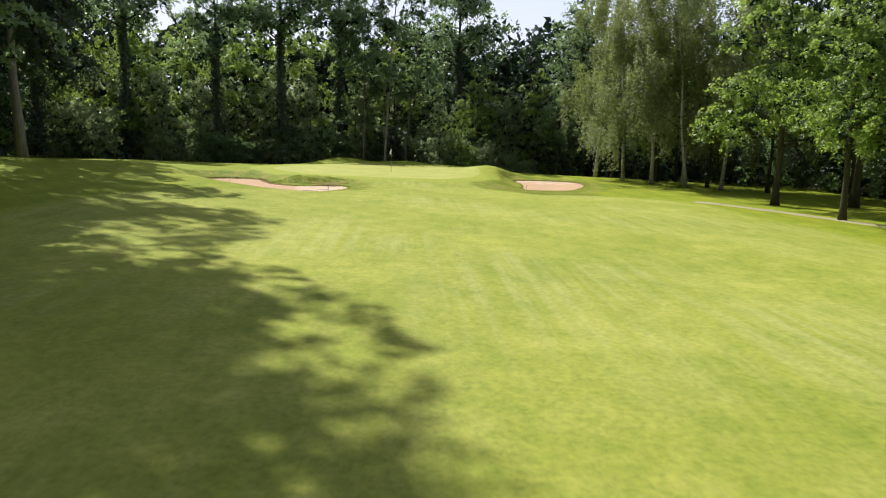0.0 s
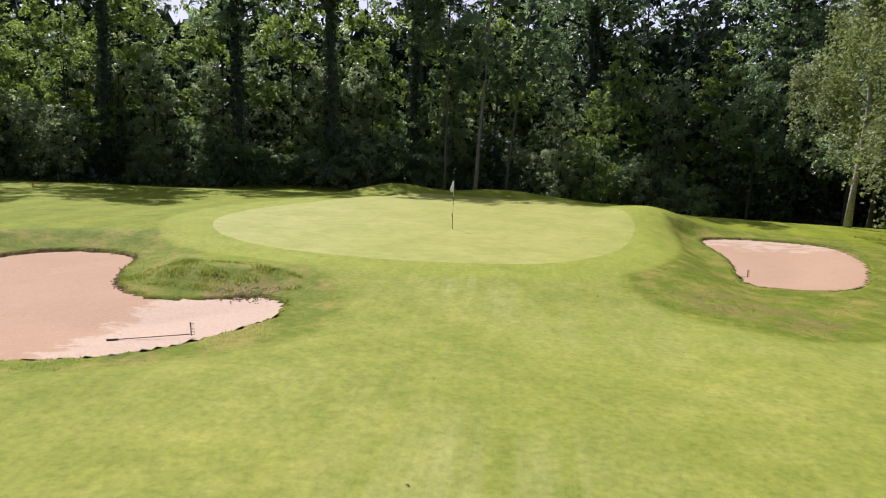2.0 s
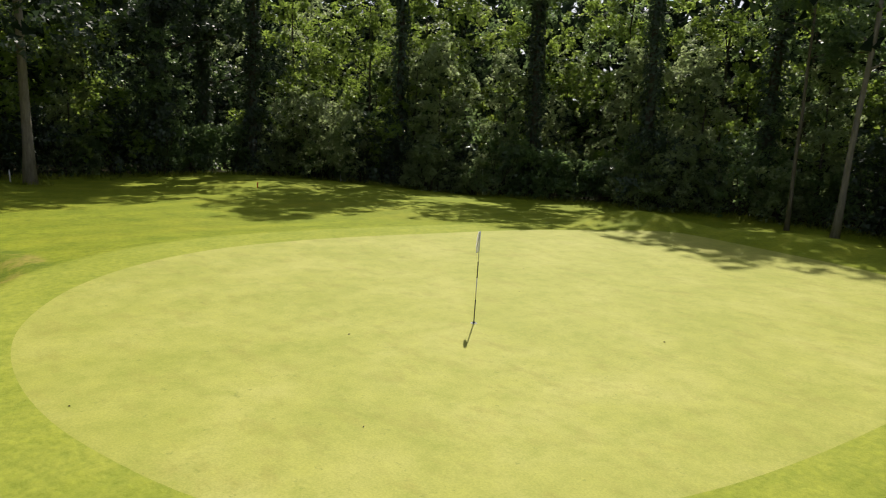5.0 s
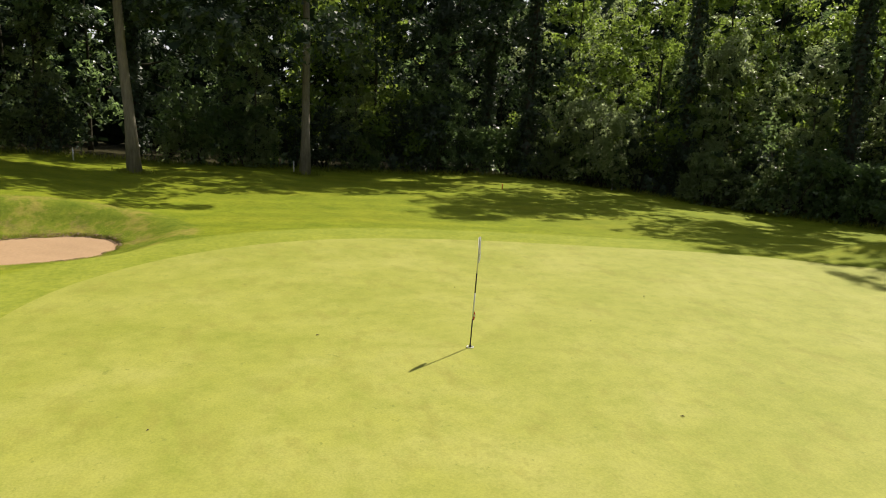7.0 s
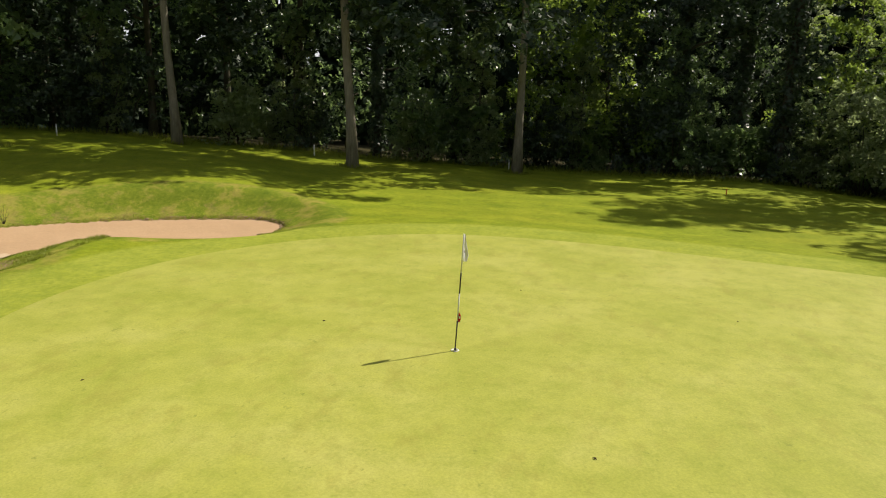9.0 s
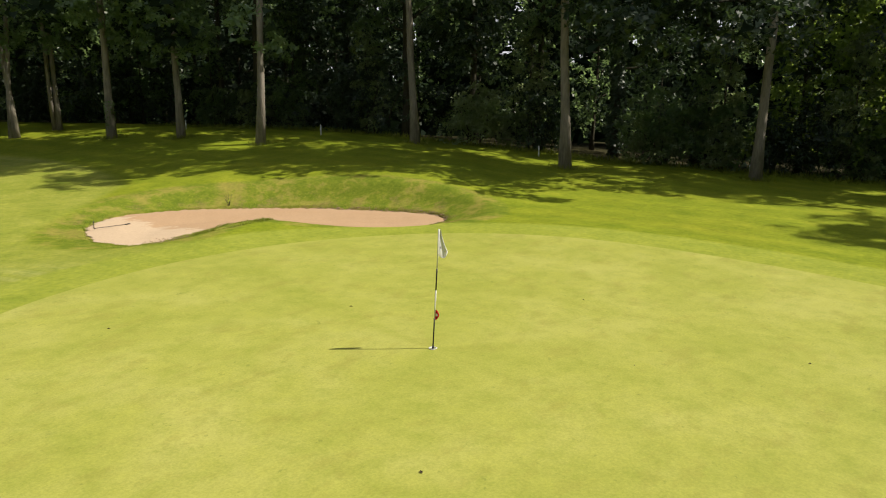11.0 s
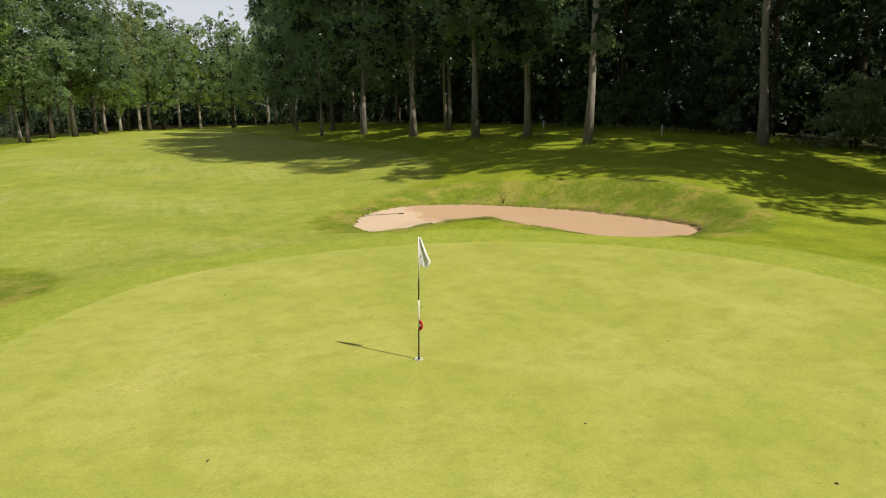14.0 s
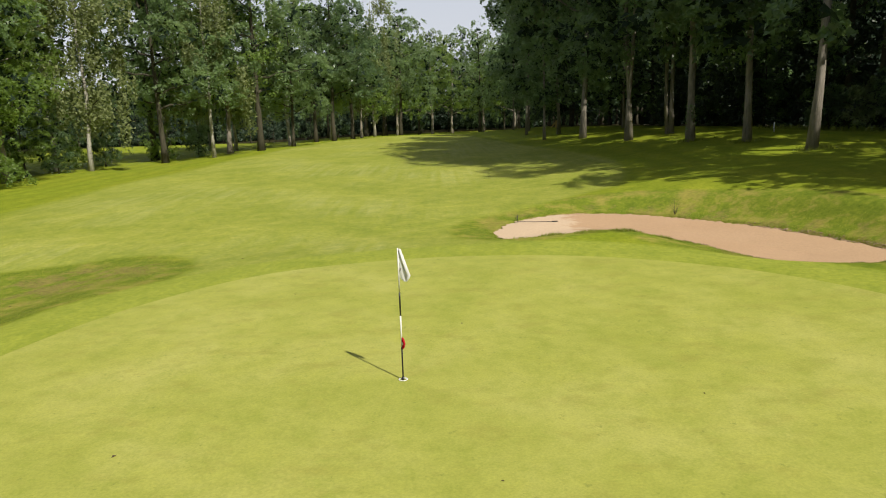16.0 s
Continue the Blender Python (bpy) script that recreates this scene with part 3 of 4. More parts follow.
def make_tree(seed, height, bare, spread, radius, leaf_mat, bark_mat, clumps, per=30, leaf=0.24, lean=(0, 0), name="tree", low=0.0, ivy=0.0, limbs=12, inner=260):
    """A tree at the origin: trunk, limbs and a crown of clumped leaves. bare: metres of trunk below the crown; low: crown sprays down to there; ivy: metres of ivy up the trunk."""
    rng = np.random.default_rng(seed)
    root = new(name)
    p = trunk_points(rng, height * 0.86, lean)
    frac = np.linspace(0, 1, len(p))
    radii = radius * (1 - 0.80 * frac) + radius * 0.5 * np.exp(-frac * 30)
    part("trunk", tube_mesh("trunk", p, radii, bark_mat, 11), root)
    blobs = []
    for k in range(limbs):
        f = (k + rng.random() * 0.6) / limbs
        z0 = bare + (height * 0.84 - bare) * f
        at = np.array([np.interp(z0, p[:, 2], p[:, c]) for c in range(3)])
        turn = k * 2.4 + rng.uniform(-0.4, 0.4)
        reach = spread * (1.0 - 0.5 * f) * rng.uniform(0.55, 0.95)
        tip = at + np.array([math.cos(turn) * reach, math.sin(turn) * reach, reach * rng.uniform(0.1, 0.6)])
        r0 = max(0.03, radius * 0.42 * (1 - 0.6 * f))
        part("limb", tube_mesh("limb", bent(rng, at, tip, 6, 0.12), np.linspace(r0, 0.02, 6), bark_mat, 6), root)
        size = spread * rng.uniform(0.30, 0.46) * (1 - 0.25 * f)
        blobs.append((*tip, size, size, size * rng.uniform(0.55, 0.8)))
        blobs.append((*((at + tip) / 2 + rng.normal(size=3) * 0.3), size * 0.75, size * 0.75, size * 0.55))
    top = p[-1]
    blobs.append((top[0], top[1], top[2] + height * 0.02, spread * 0.42, spread * 0.42, height * 0.12))
    if low:
        for k in range(5):
            turn = rng.uniform(0, 6.28)
            blobs.append((math.cos(turn) * spread * 0.45, math.sin(turn) * spread * 0.45, low + 0.6 + (bare - low) * k / 5, spread * 0.42, spread * 0.42, 1.3))
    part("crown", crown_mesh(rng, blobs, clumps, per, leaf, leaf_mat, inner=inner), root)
    if ivy:
        n, bulk = (2600, 0.75) if ivy > 5 else (420, 0.10)
        z = rng.random(n) ** 0.85 * ivy
        turn = rng.uniform(0, 6.28, n)
        bulge = 0.5 + 0.5 * np.sin(z * 1.1 + 2 * np.sin(turn + seed)) * np.sin(z * 0.37 + seed)
        out = radius + (0.12 * bulk + bulk * bulge * (1.1 - z / ivy)) * np.sqrt(rng.random(n))
        mid = np.column_stack([np.interp(z, p[:, 2], p[:, 0]), np.interp(z, p[:, 2], p[:, 1])])
        pos = np.column_stack([mid[:, 0] + np.cos(turn) * out, mid[:, 1] + np.sin(turn) * out, z + 0.05])
        nor = np.column_stack([np.cos(turn), np.sin(turn), np.full(n, 0.5)]) + rng.normal(size=(n, 3)) * 0.4
        part("ivy", leaves_mesh("ivy", rng, pos, nor, 0.12 + 0.187 * bulk, 0.10 + 0.16 * bulk, LEAF_DARK if ivy > 5 else LEAF), root, "dark ivy climbing the trunk")
    return root


def make_birch(seed, height, radius, leaf_mat=None, lean=(0.05, 0.0), strands=260, per=34, bare=4.0, spread=3.2, name="birch_tree", leaf=0.17):
    """A weeping birch: pale leaning trunk, thin limbs and hanging strands of small leaves."""
    rng = np.random.default_rng(seed)
    root = new(name)
    p = trunk_points(rng, height * 0.94, lean, 0.16, 10)
    frac = np.linspace(0, 1, len(p))
    part("trunk", tube_mesh("trunk", p, radius * (1 - 0.88 * frac) + radius * 0.35 * np.exp(-frac * 30), BARK_BIRCH, 10), root)
    tips = []
    for k in range(11):
        f = (k + rng.random() * 0.5) / 11
        z0 = bare + (height * 0.92 - bare) * f
        at = np.array([np.interp(z0, p[:, 2], p[:, c]) for c in range(3)])
        turn = k * 2.4 + rng.uniform(-0.5, 0.5)
        reach = spread * (1.0 - 0.6 * f) * rng.uniform(0.65, 1.0)
        tip = at + np.array([math.cos(turn) * reach, math.sin(turn) * reach, reach * rng.uniform(0.3, 0.9)])
        q = bent(rng, at, tip, 6, 0.1)
        part("limb", tube_mesh("limb", q, np.linspace(max(0.025, radius * 0.3 * (1 - f)), 0.012, 6), BARK_DARK, 5), root)
        tips.append((at, tip))
    pos, nor = [], []
    for k in range(strands // 9):      # tresses of nine strands, side by side
        at, tip = tips[rng.integers(len(tips))]
        root_at = at + (tip - at) * rng.uniform(0.3, 1.12) + rng.normal(size=3) * (0.45, 0.45, 0.45)
        fall = rng.uniform(1.2, 4.6)
        for j in range(9):
            start = root_at + rng.normal(size=3) * (0.30, 0.30, 0.22)
            u = rng.random(per) ** 0.8
            q = start + np.column_stack([rng.normal(size=per) * 0.09, rng.normal(size=per) * 0.09, -fall * rng.uniform(0.6, 1.1) * u])
            pos.append(q)
            nor.append(rng.normal(size=(per, 3)) * 0.8 + (*(tip - at)[:2] * 0.25, 0.4))
    pos = np.concatenate(pos)
    pos[:, 2] = np.maximum(pos[:, 2], 1.2)
    part("crown", leaves_mesh("crown", rng, pos, np.concatenate(nor), leaf * 1.15, leaf * 0.8, leaf_mat or LEAF_BIRCH), root)
    return root


def make_shrub(seed, height, width, leaf_mat, clumps, per=34, leaf=0.2, name="shrub"):
    """An understorey shrub: several stems and leaves down to the ground."""
    rng = np.random.default_rng(seed)
    root = new(name)
    blobs = []
    for k in range(6):
        turn, reach = k * 1.1 + rng.uniform(-0.3, 0.3), width * rng.uniform(0.15, 0.5)
        tip = np.array([math.cos(turn) * reach, math.sin(turn) * reach, height * rng.uniform(0.45, 0.85)])
        part("stem", tube_mesh("stem", bent(rng, (0.1 * math.cos(turn), 0.1 * math.sin(turn), -0.15), tip, 5, 0.1), np.linspace(0.05, 0.015, 5), BARK_DARK, 5), root)
        blobs.append((*tip, width * 0.27, width * 0.27, height * 0.22))
        blobs.append((tip[0] * 1.1, tip[1] * 1.1, tip[2] * 0.45, width * 0.25, width * 0.25, height * 0.25))
    blobs.append((0, 0, height * 0.85, width * 0.25, width * 0.25, height * 0.15))
    pos, nor = sprays(rng, blobs, clumps, int(per * 1.5), 2.6 * leaf)
    pos[:, 2] = np.where(pos[:, 2] < 0.05, 0.05 + rng.random(len(pos)) * 0.5, pos[:, 2])
    part("foliage", leaves_mesh("foliage", rng, pos, nor, leaf, leaf * 0.72, leaf_mat), root)
    return root


def place(kind, x, y, turn=0.0, size=1.0, label="", category="tree", group="", sink=0.05):
    """A copy of a prepared tree on the ground. The first use takes the prepared one itself."""
    m = pose(x, y, spot(x, y) - sink, 0, 0, turn)
    if kind["free"]:
        ob, kind["free"] = kind["ob"], False
        ob.matrix_basis = m @ Matrix.Diagonal((size, size, size, 1))
    else:
        ob = copy_thing(kind["ob"], m)
        ob.scale = (size, size, size)
    return tagged(ob, label, category, group)


def kind_of(ob):
    return {"ob": ob, "free": True}


# ---- trees ----
POLE = [kind_of(make_tree(12 + k, 33, (13.5, 11.0)[k], (5.2, 6.4)[k], (0.155, 0.22)[k], LEAF, BARK, 340, 24, 0.40, name="tall_tree", low=4.6, inner=450, limbs=16)) for k in range(2)]
WOOD = [kind_of(make_tree(31 + k, (27, 17, 26, 15, 28, 18)[k], (7.0, 3.0, 6.0, 2.6, 8.5, 3.4)[k], (5.2, 4.6, 5.0, 4.4, 4.6, 4.8)[k], (0.26, 0.16, 0.24, 0.14, 0.22, 0.16)[k],
                          (LEAF, LEAF_BRIGHT, LEAF_DARK, LEAF, LEAF_DARK, LEAF)[k], BARK_DARK, (230, 220, 230, 210, 200, 220)[k], 24, 0.30, name="woodland_tree",
                          low=(0, 0.8, 0, 0.8, 0, 0.8)[k], ivy=(0, 0, 12, 0, 14, 0)[k], limbs=15, inner=(200, 160, 200, 150, 160, 160)[k])) for k in range(6)]
BACK = [kind_of(make_tree(41 + k, 15 + 2 * k, 2.0, 5.2, 0.18, (LEAF_DARK, LEAF)[k], BARK_DARK, 80, 17, 0.42, name="woodland_tree", low=2.4, inner=260)) for k in range(2)]
STEM = [kind_of(make_tree(51 + k, 24, (7.5, 7.0, 8.0)[k], 4.2, (0.095, 0.155, 0.105)[k], LEAF, (BARK_BROWN, BARK, BARK_BROWN)[k], 230, 30, 0.22, lean=((0.012, 0.01), (0.055, 0.01), (0.085, 0.0))[k], name="slender_tree", inner=60)) for k in range(3)]
BIRCH = [kind_of(make_birch(71 + k, 19 + k, 0.17, lean=(0.07 - 0.08 * k, 0.03 * k), spread=6.8, strands=990, per=24, leaf=0.17, bare=3.6)) for k in range(3)]
SHRUB = [kind_of(make_shrub(91 + k, 3.4 + 1.3 * k, 3.8 + 0.5 * k, (LEAF, LEAF_DARK, LEAF)[k], 76, 20, 0.28)) for k in range(3)]
OAK = [kind_of(make_tree(111 + k, 21, 5.0, 6.6, 0.32, LEAF_BRIGHT, BARK_DARK, 400, 28, 0.30, name="broad_tree", limbs=15, inner=420)) for k in range(2)]
IVIED = [kind_of(make_tree(131 + k, 30, 13.0 + k, 6.2, 0.34, LEAF, BARK_DARK, 380, 22, 0.32, name="ivied_tree", ivy=17, limbs=15, inner=260)) for k in range(2)]
LIT = [kind_of(make_tree(141 + k, (12, 17, 14)[k], (2.2, 3.0, 2.6)[k], (2.7, 4.2, 3.4)[k], 0.13, (LEAF_PALE, LEAF_BRIGHT, LEAF)[k], BARK_DARK, (230, 330, 260)[k], 26, 0.22, name="woodland_tree", low=0.6, limbs=12, inner=60)) for k in range(3)]
TIER = [kind_of(make_tree(171 + k, (12, 15, 13, 14)[k], (2.0, 2.6, 2.2, 2.4)[k], (3.2, 3.8, 3.4, 3.2)[k], 0.11, (LEAF_PALE, LEAF_BELT, LEAF, LEAF_PALE)[k], BARK_DARK, 250, 32, 0.155, name="woodland_tree", low=0.6, limbs=11, inner=70)) for k in range(4)]
BUSH = [kind_of(make_shrub(151 + k, (6.4, 3.2)[k], (7.0, 3.0)[k], LEAF_PALE, (330, 110)[k], 26, 0.19, name="large_shrub")) for k in range(2)]
HANG = [kind_of(make_tree(161 + k, 19, 4.6, 5.4, 0.2, (LEAF, LEAF_PALE)[k], BARK_DARK, 320, 26, 0.24, name="woodland_tree", limbs=14, inner=30)) for k in range(2)]
FAR = [kind_of(make_tree(121 + k, 22, 4.0 + k, 7.0, 0.30, (LEAF_BRIGHT, LEAF_BELT, LEAF)[k], (BARK, BARK_DARK, BARK_DARK)[k], 360, 28, 0.29, name="broad_tree", inner=220, limbs=16)) for k in range(3)]
FAR_BIRCH = [kind_of(make_birch(81 + k, 19, 0.18, (LEAF_BRIGHT, LEAF_BIRCH)[k], lean=(0.05 - 0.06 * k, 0.02), spread=5.0, strands=460, per=22, leaf=0.22)) for k in range(2)]

rng = np.random.default_rng(5)
# the row of tall trunks along the west side, the nearer ones each with its own lean
for k, (x, y, lean, radius, bare) in enumerate([(-30.9, -0.35, (-0.007, 0.010), 0.255, 13), (-26.0, -9.05, (-0.012, -0.045), 0.26, 11), (-27.6, -20.1, (0.030, -0.035), 0.25, 12), (-19.8, -25.7, (-0.050, 0.012), 0.22, 25),
                                                (-19.6, -32.75, (0.004, -0.030), 0.21, 10), (-17.95, -37.75, (0.010, -0.010), 0.245, 12), (-20.1, -48.0, (0.002, -0.052), 0.17, 11), (-16.5, -47.2, (0.022, -0.055), 0.19, 10),
                                                (-15.1, -58.65, (-0.024, -0.016), 0.27, 11)]):
    size = (1.08, 1.2, 1.05, 1.3, 1.2, 1.2, 1.15, 1.15, 1.15)[k]
    # the first three crowns get darker leaves, for the shade they hang in
    one = make_tree(211 + k, 33, bare / size, (6.6, 6.2, 6.4, 4.2, 5.2, 6.2, 5.4, 5.8, 6.8)[k], radius / size, LEAF_DARK if k < 3 else LEAF, BARK, 300 if k == 3 else 520, 26, 0.29, lean=lean, name="tall_tree",
                    low=(6.5, 5.4, 5.4, 4.4, 4.6, 6.0, 5.0, 4.6, 5.2)[k], inner=160 if k == 3 else 560, limbs=18, ivy=2.0 if k == 5 else 0)
    if k in (6, 7):      # a second stem from the same foot
        twin = bent(np.random.default_rng(k), (0.25, -0.2, -0.2), (lean[0] * 24 + (0.9, -1.3)[k - 6], lean[1] * 24 + (0.9, 1.6)[k - 6], 24), 9, 0.08)
        part("trunk", tube_mesh("trunk", twin, np.linspace(radius * 0.8, 0.06, 9), BARK, 10), one)
    place(kind_of(one), x, y, 0, size, "tall broadleaf tree with a bare grey trunk on mown grass" if k != 5 else "tall tree with a bent grey trunk and ivy round its foot", "tree", "trees along the fairway's west side")
for k, (x, y, size, kind) in enumerate([(-12.6, -66.5, 0.9, 1), (-15.5, -74.0, 0.9, 2), (-13.0, -84, 0.95, 1), (-15, -97, 0.9, 2), (-14.5, -112, 0.8, 1), (-17, -128, 0.8, 2), (-21, -85, 0.9, 1), (-20, -104, 0.9, 1),
                                        (-21, -66, 0.9, 1), (-24, -75, 0.85, 1), (-25, -94, 0.85, 1), (-18, -118, 0.85, 1), (-20, -135, 0.85, 1)]):
    place(POLE[kind - 1], x, y, 40 * k, size, "tall broadleaf tree with a straight bare grey trunk on mown grass", "tree", "trees along the fairway's west side")
# slender trunks behind the green
for k, (x, y) in enumerate(((-4.2, 31.0), (-1.5, 30.4), (1.0, 31.2))):
    place(STEM[k], x, y, 0, 1.2, ("slim upright tree with a thin brown trunk behind the green", "slender tree with a bare pale grey trunk behind the green", "slim leaning tree with a thin brown trunk behind the green")[k], "tree", "trees behind the green")
def nearer(x, y):
    """The northern wood's places, drawn in towards the green."""
    return (4 + (x - 4) * 0.93, -25 + (y + 25) * 0.93) if y > 20 and x < 8 else (x, y)


# ivied trees standing out of the wood's edge to the north and north-west
for k, (x, y, size) in enumerate([(-37.6, 16.4, 1.0), (-32.2, 26.2, 1.05), (-22.6, 31.0, 1.0), (-15.2, 34.2, 1.1), (-8.0, 36.6, 1.15), (8.5, 41.0, 1.1), (24.5, 34.0, 0.9)]):
    place(IVIED[k % 2], x, y, 77 * k, size, "tall tree with a trunk clad in dark ivy", "tree", "ivied trees at the wood's edge")
# lighter trees and shrubs in the gaps between them
for k, (x, y, kind, size) in enumerate([(-52.0, 41.0, 1, 1.1), (-44.2, 29.3, 1, 0.86), (-42.2, 24.2, 1, 1.0), (-30.6, 30.4, 0, 0.95), (-26.8, 34.0, 0, 0.9), (-36.0, 38.5, 1, 1.15), (-23.0, 46.0, 1, 1.25), (-14.4, 40.2, 0, 0.95), (-12.6, 39.2, 0, 0.9),
                                        (-15.4, 48.0, 1, 1.25), (-6.6, 40.2, 2, 0.8), (-4.6, 39.2, 0, 0.95), (-8.6, 48.0, 1, 1.3), (-34.6, 31.5, 0, 0.9), (-1.0, 46.5, 1, 1.2), (5.6, 34.0, 0, 0.8), (8.4, 30.0, 1, 0.62), (-18.4, 39.0, 0, 0.95), (-43.5, 12.0, 2, 0.8), (-41.6, 5.0, 0, 0.8), (-29.5, 42.0, 1, 1.2), (-38.5, 29.5, 1, 1.0), (-35.5, 33.5, 1, 1.1), (11.0, 36.0, 1, 0.9), (15.5, 35.0, 0, 1.0), (19.0, 34.5, 1, 0.9)]):
    place(LIT[kind], *nearer(x, y), 61 * k, size, ("slim woodland tree with pale grey-green leaves in a gap", "woodland tree with yellow-green leaves in a gap", "woodland tree in mid-green leaf in a gap")[kind], "tree", "light trees in the wood's gaps")
for k, (x, y, kind, size) in enumerate([(-37.6, 23.8, 0, 1.0), (-27.2, 31.2, 1, 1.0), (-13.4, 37.6, 0, 0.72), (-16.6, 37.4, 1, 1.3), (-6.4, 38.4, 1, 1.2), (6.9, 35.6, 0, 0.85), (11.6, 32.4, 0, 0.8), (16.0, 31.6, 1, 1.3), (3.0, 37.6, 0, 0.7), (-30.4, 29.2, 1, 1.2), (-40.4, 21.0, 1, 1.2), (-35.2, -6.6, 1, 1.2), (-32.6, -18.4, 1, 1.3), (-29.6, -36.5, 1, 1.1)]):
    place(BUSH[kind], *nearer(x, y), 83 * k, size, "large pale-leaved shrub at the wood's edge", "shrub", "pale shrubs at the wood's edge", 0.0)
for k, (x, y, size) in enumerate([(-30.6, -26.5, 0.62), (-29.6, -33.0, 0.7), (-33.4, -15.0, 0.75), (-28.6, -50.0, 0.7), (-35.0, -3.0, 0.75), (-29.0, -41.0, 0.55), (-36.8, 3.5, 0.7), (-37.6, 9.0, 0.7)]):
    place(LIT[2 if k % 2 else 0], x, y, 37 * k, size, "young woodland tree with light leaves before dark woods", "tree", "light trees in the wood's gaps")
# branches that hang over the dark gap beneath the wood to the north-east
for k, (x, y, size) in enumerate([(21.0, 31.0, 0.8), (26.5, 26.0, 0.95), (30.5, 20.5, 1.0)]):
    place(HANG[k % 2], x, y, 100 * k, size, "woodland tree whose leafy boughs hang over bare ground", "tree", "trees of the wood")
# birches and others on the east side
for k, (x, y, size, turn) in enumerate([(22.7, 7.6, 1.0, 200), (24.6, 4.9, 1.1, 330), (27.2, 3.0, 0.95, 20), (30.2, 2.2, 1.05, 300), (29.5, 9.5, 1.1, 150), (21.5, 13.5, 1.05, 260)]):
    place(BIRCH[k % 3], x, y, turn, size, "weeping birch with a leaning pale trunk at the wood's edge", "birch", "birches on the east side")
for k, (x, y, size) in enumerate([(24.5, 17.5, 0.8), (27.5, 11.5, 0.85), (31.0, 7.0, 0.8), (34.5, 2.0, 0.9), (38.0, -5.0, 0.9)]):
    place(HANG[k % 2], x, y, 130 * k, size, "woodland tree in full leaf behind the birches", "tree", "trees of the wood")
for k, (x, y, size) in enumerate([(28.2, -11.2, 0.8), (26.6, -21.8, 0.62), (35, -10, 0.95), (33, -27, 0.95)]):
    place(OAK[k % 2], x, y, 70 * k, size, "broad tree with bright leaves beside the sandy path", "tree", "trees on the east side")
# belt of trees along the fairway's east side, further south
for k, (x, y) in enumerate([(39.8, -57), (37.8, -62.5), (38.5, -46), (33.1, -76.5), (32.5, -78.5), (25.5, -75), (26.1, -84), (27.5, -92), (19, -90.5), (18, -104), (16.3, -109),
                            (15.1, -104), (11.9, -116), (9.8, -119.5), (9, -131), (5.5, -129), (47, -50), (45, -68), (33, -98), (25, -118), (20, -132), (14, -146),
                            (46, -38), (55, -58), (35.5, -50), (34, -62), (29.5, -70), (22, -84), (21, -98), (13, -112)]):
    if k % 3 == 1 or k in (5, 10):
        place(FAR_BIRCH[k % 2], x, y, 50 * k, 1.2 + 0.12 * (k % 2), "weeping birch in a belt of trees along the fairway", "birch", "trees along the fairway's east side")
    else:
        place(FAR[(k // 2) % 3], x, y, 50 * k, (1.0, 1.3, 1.12, 1.38)[k % 4] * (0.82 if -150 < y < -88 else 1.0), "broad tree in full leaf in a belt along the fairway", "tree", "trees along the fairway's east side")
for k, (x, y, size) in enumerate([(33.5, -45.0, 0.8), (37.0, -50.0, 0.62), (37.5, -56.5, 0.7), (36.0, -59.5, 0.5), (38.5, -64.0, 0.75), (35.5, -68.5, 0.6), (31.0, -73.5, 0.55), (29.0, -80.0, 0.7), (42.0, -52.0, 0.85), (42.0, -60.0, 0.8)]):
    place(LIT[1 + k % 2], x, y, 67 * k, size, ("young woodland tree with yellow-green leaves beneath taller trees", "young woodland tree in mid-green leaf beneath taller trees")[k % 2], "tree", "trees along the fairway's east side")
for k, (x, y) in enumerate([(-0.7, -172), (-12, -160), (8, -168), (-20, -150), (-22, -175), (16, -172), (-6, -185), (3, -188), (-15, -190), (12, -186)]):
    place(FAR[k % 2], x, y, 90 * k, 1.22, "broad tree at the far end of the fairway", "tree", "trees closing the fairway")

# the wood round the hole: rows of trees behind a hem of shrubs
edge = np.array(FOREST_EDGE, float)
lengths = np.hypot(*np.diff(edge, axis=0).T)
run = np.concatenate([[0], np.cumsum(lengths)])


ways = np.diff(edge, axis=0) / lengths[:, None]
outward = np.column_stack([-ways[:, 1], ways[:, 0]])
corner = np.vstack([outward[:1], outward[:-1] + outward[1:], outward[-1:]])
corner /= np.linalg.norm(corner, axis=1, keepdims=True)


def along_edge(s, back):
    """The place s metres along the wood's edge and that far into the wood."""
    k = min(np.searchsorted(run, s, "right") - 1, len(lengths) - 1)
    f = (s - run[k]) / lengths[k]
    out = corner[k] * (1 - f) + corner[k + 1] * f
    return edge[k] + ways[k] * (s - run[k]) + out / np.linalg.norm(out) * back



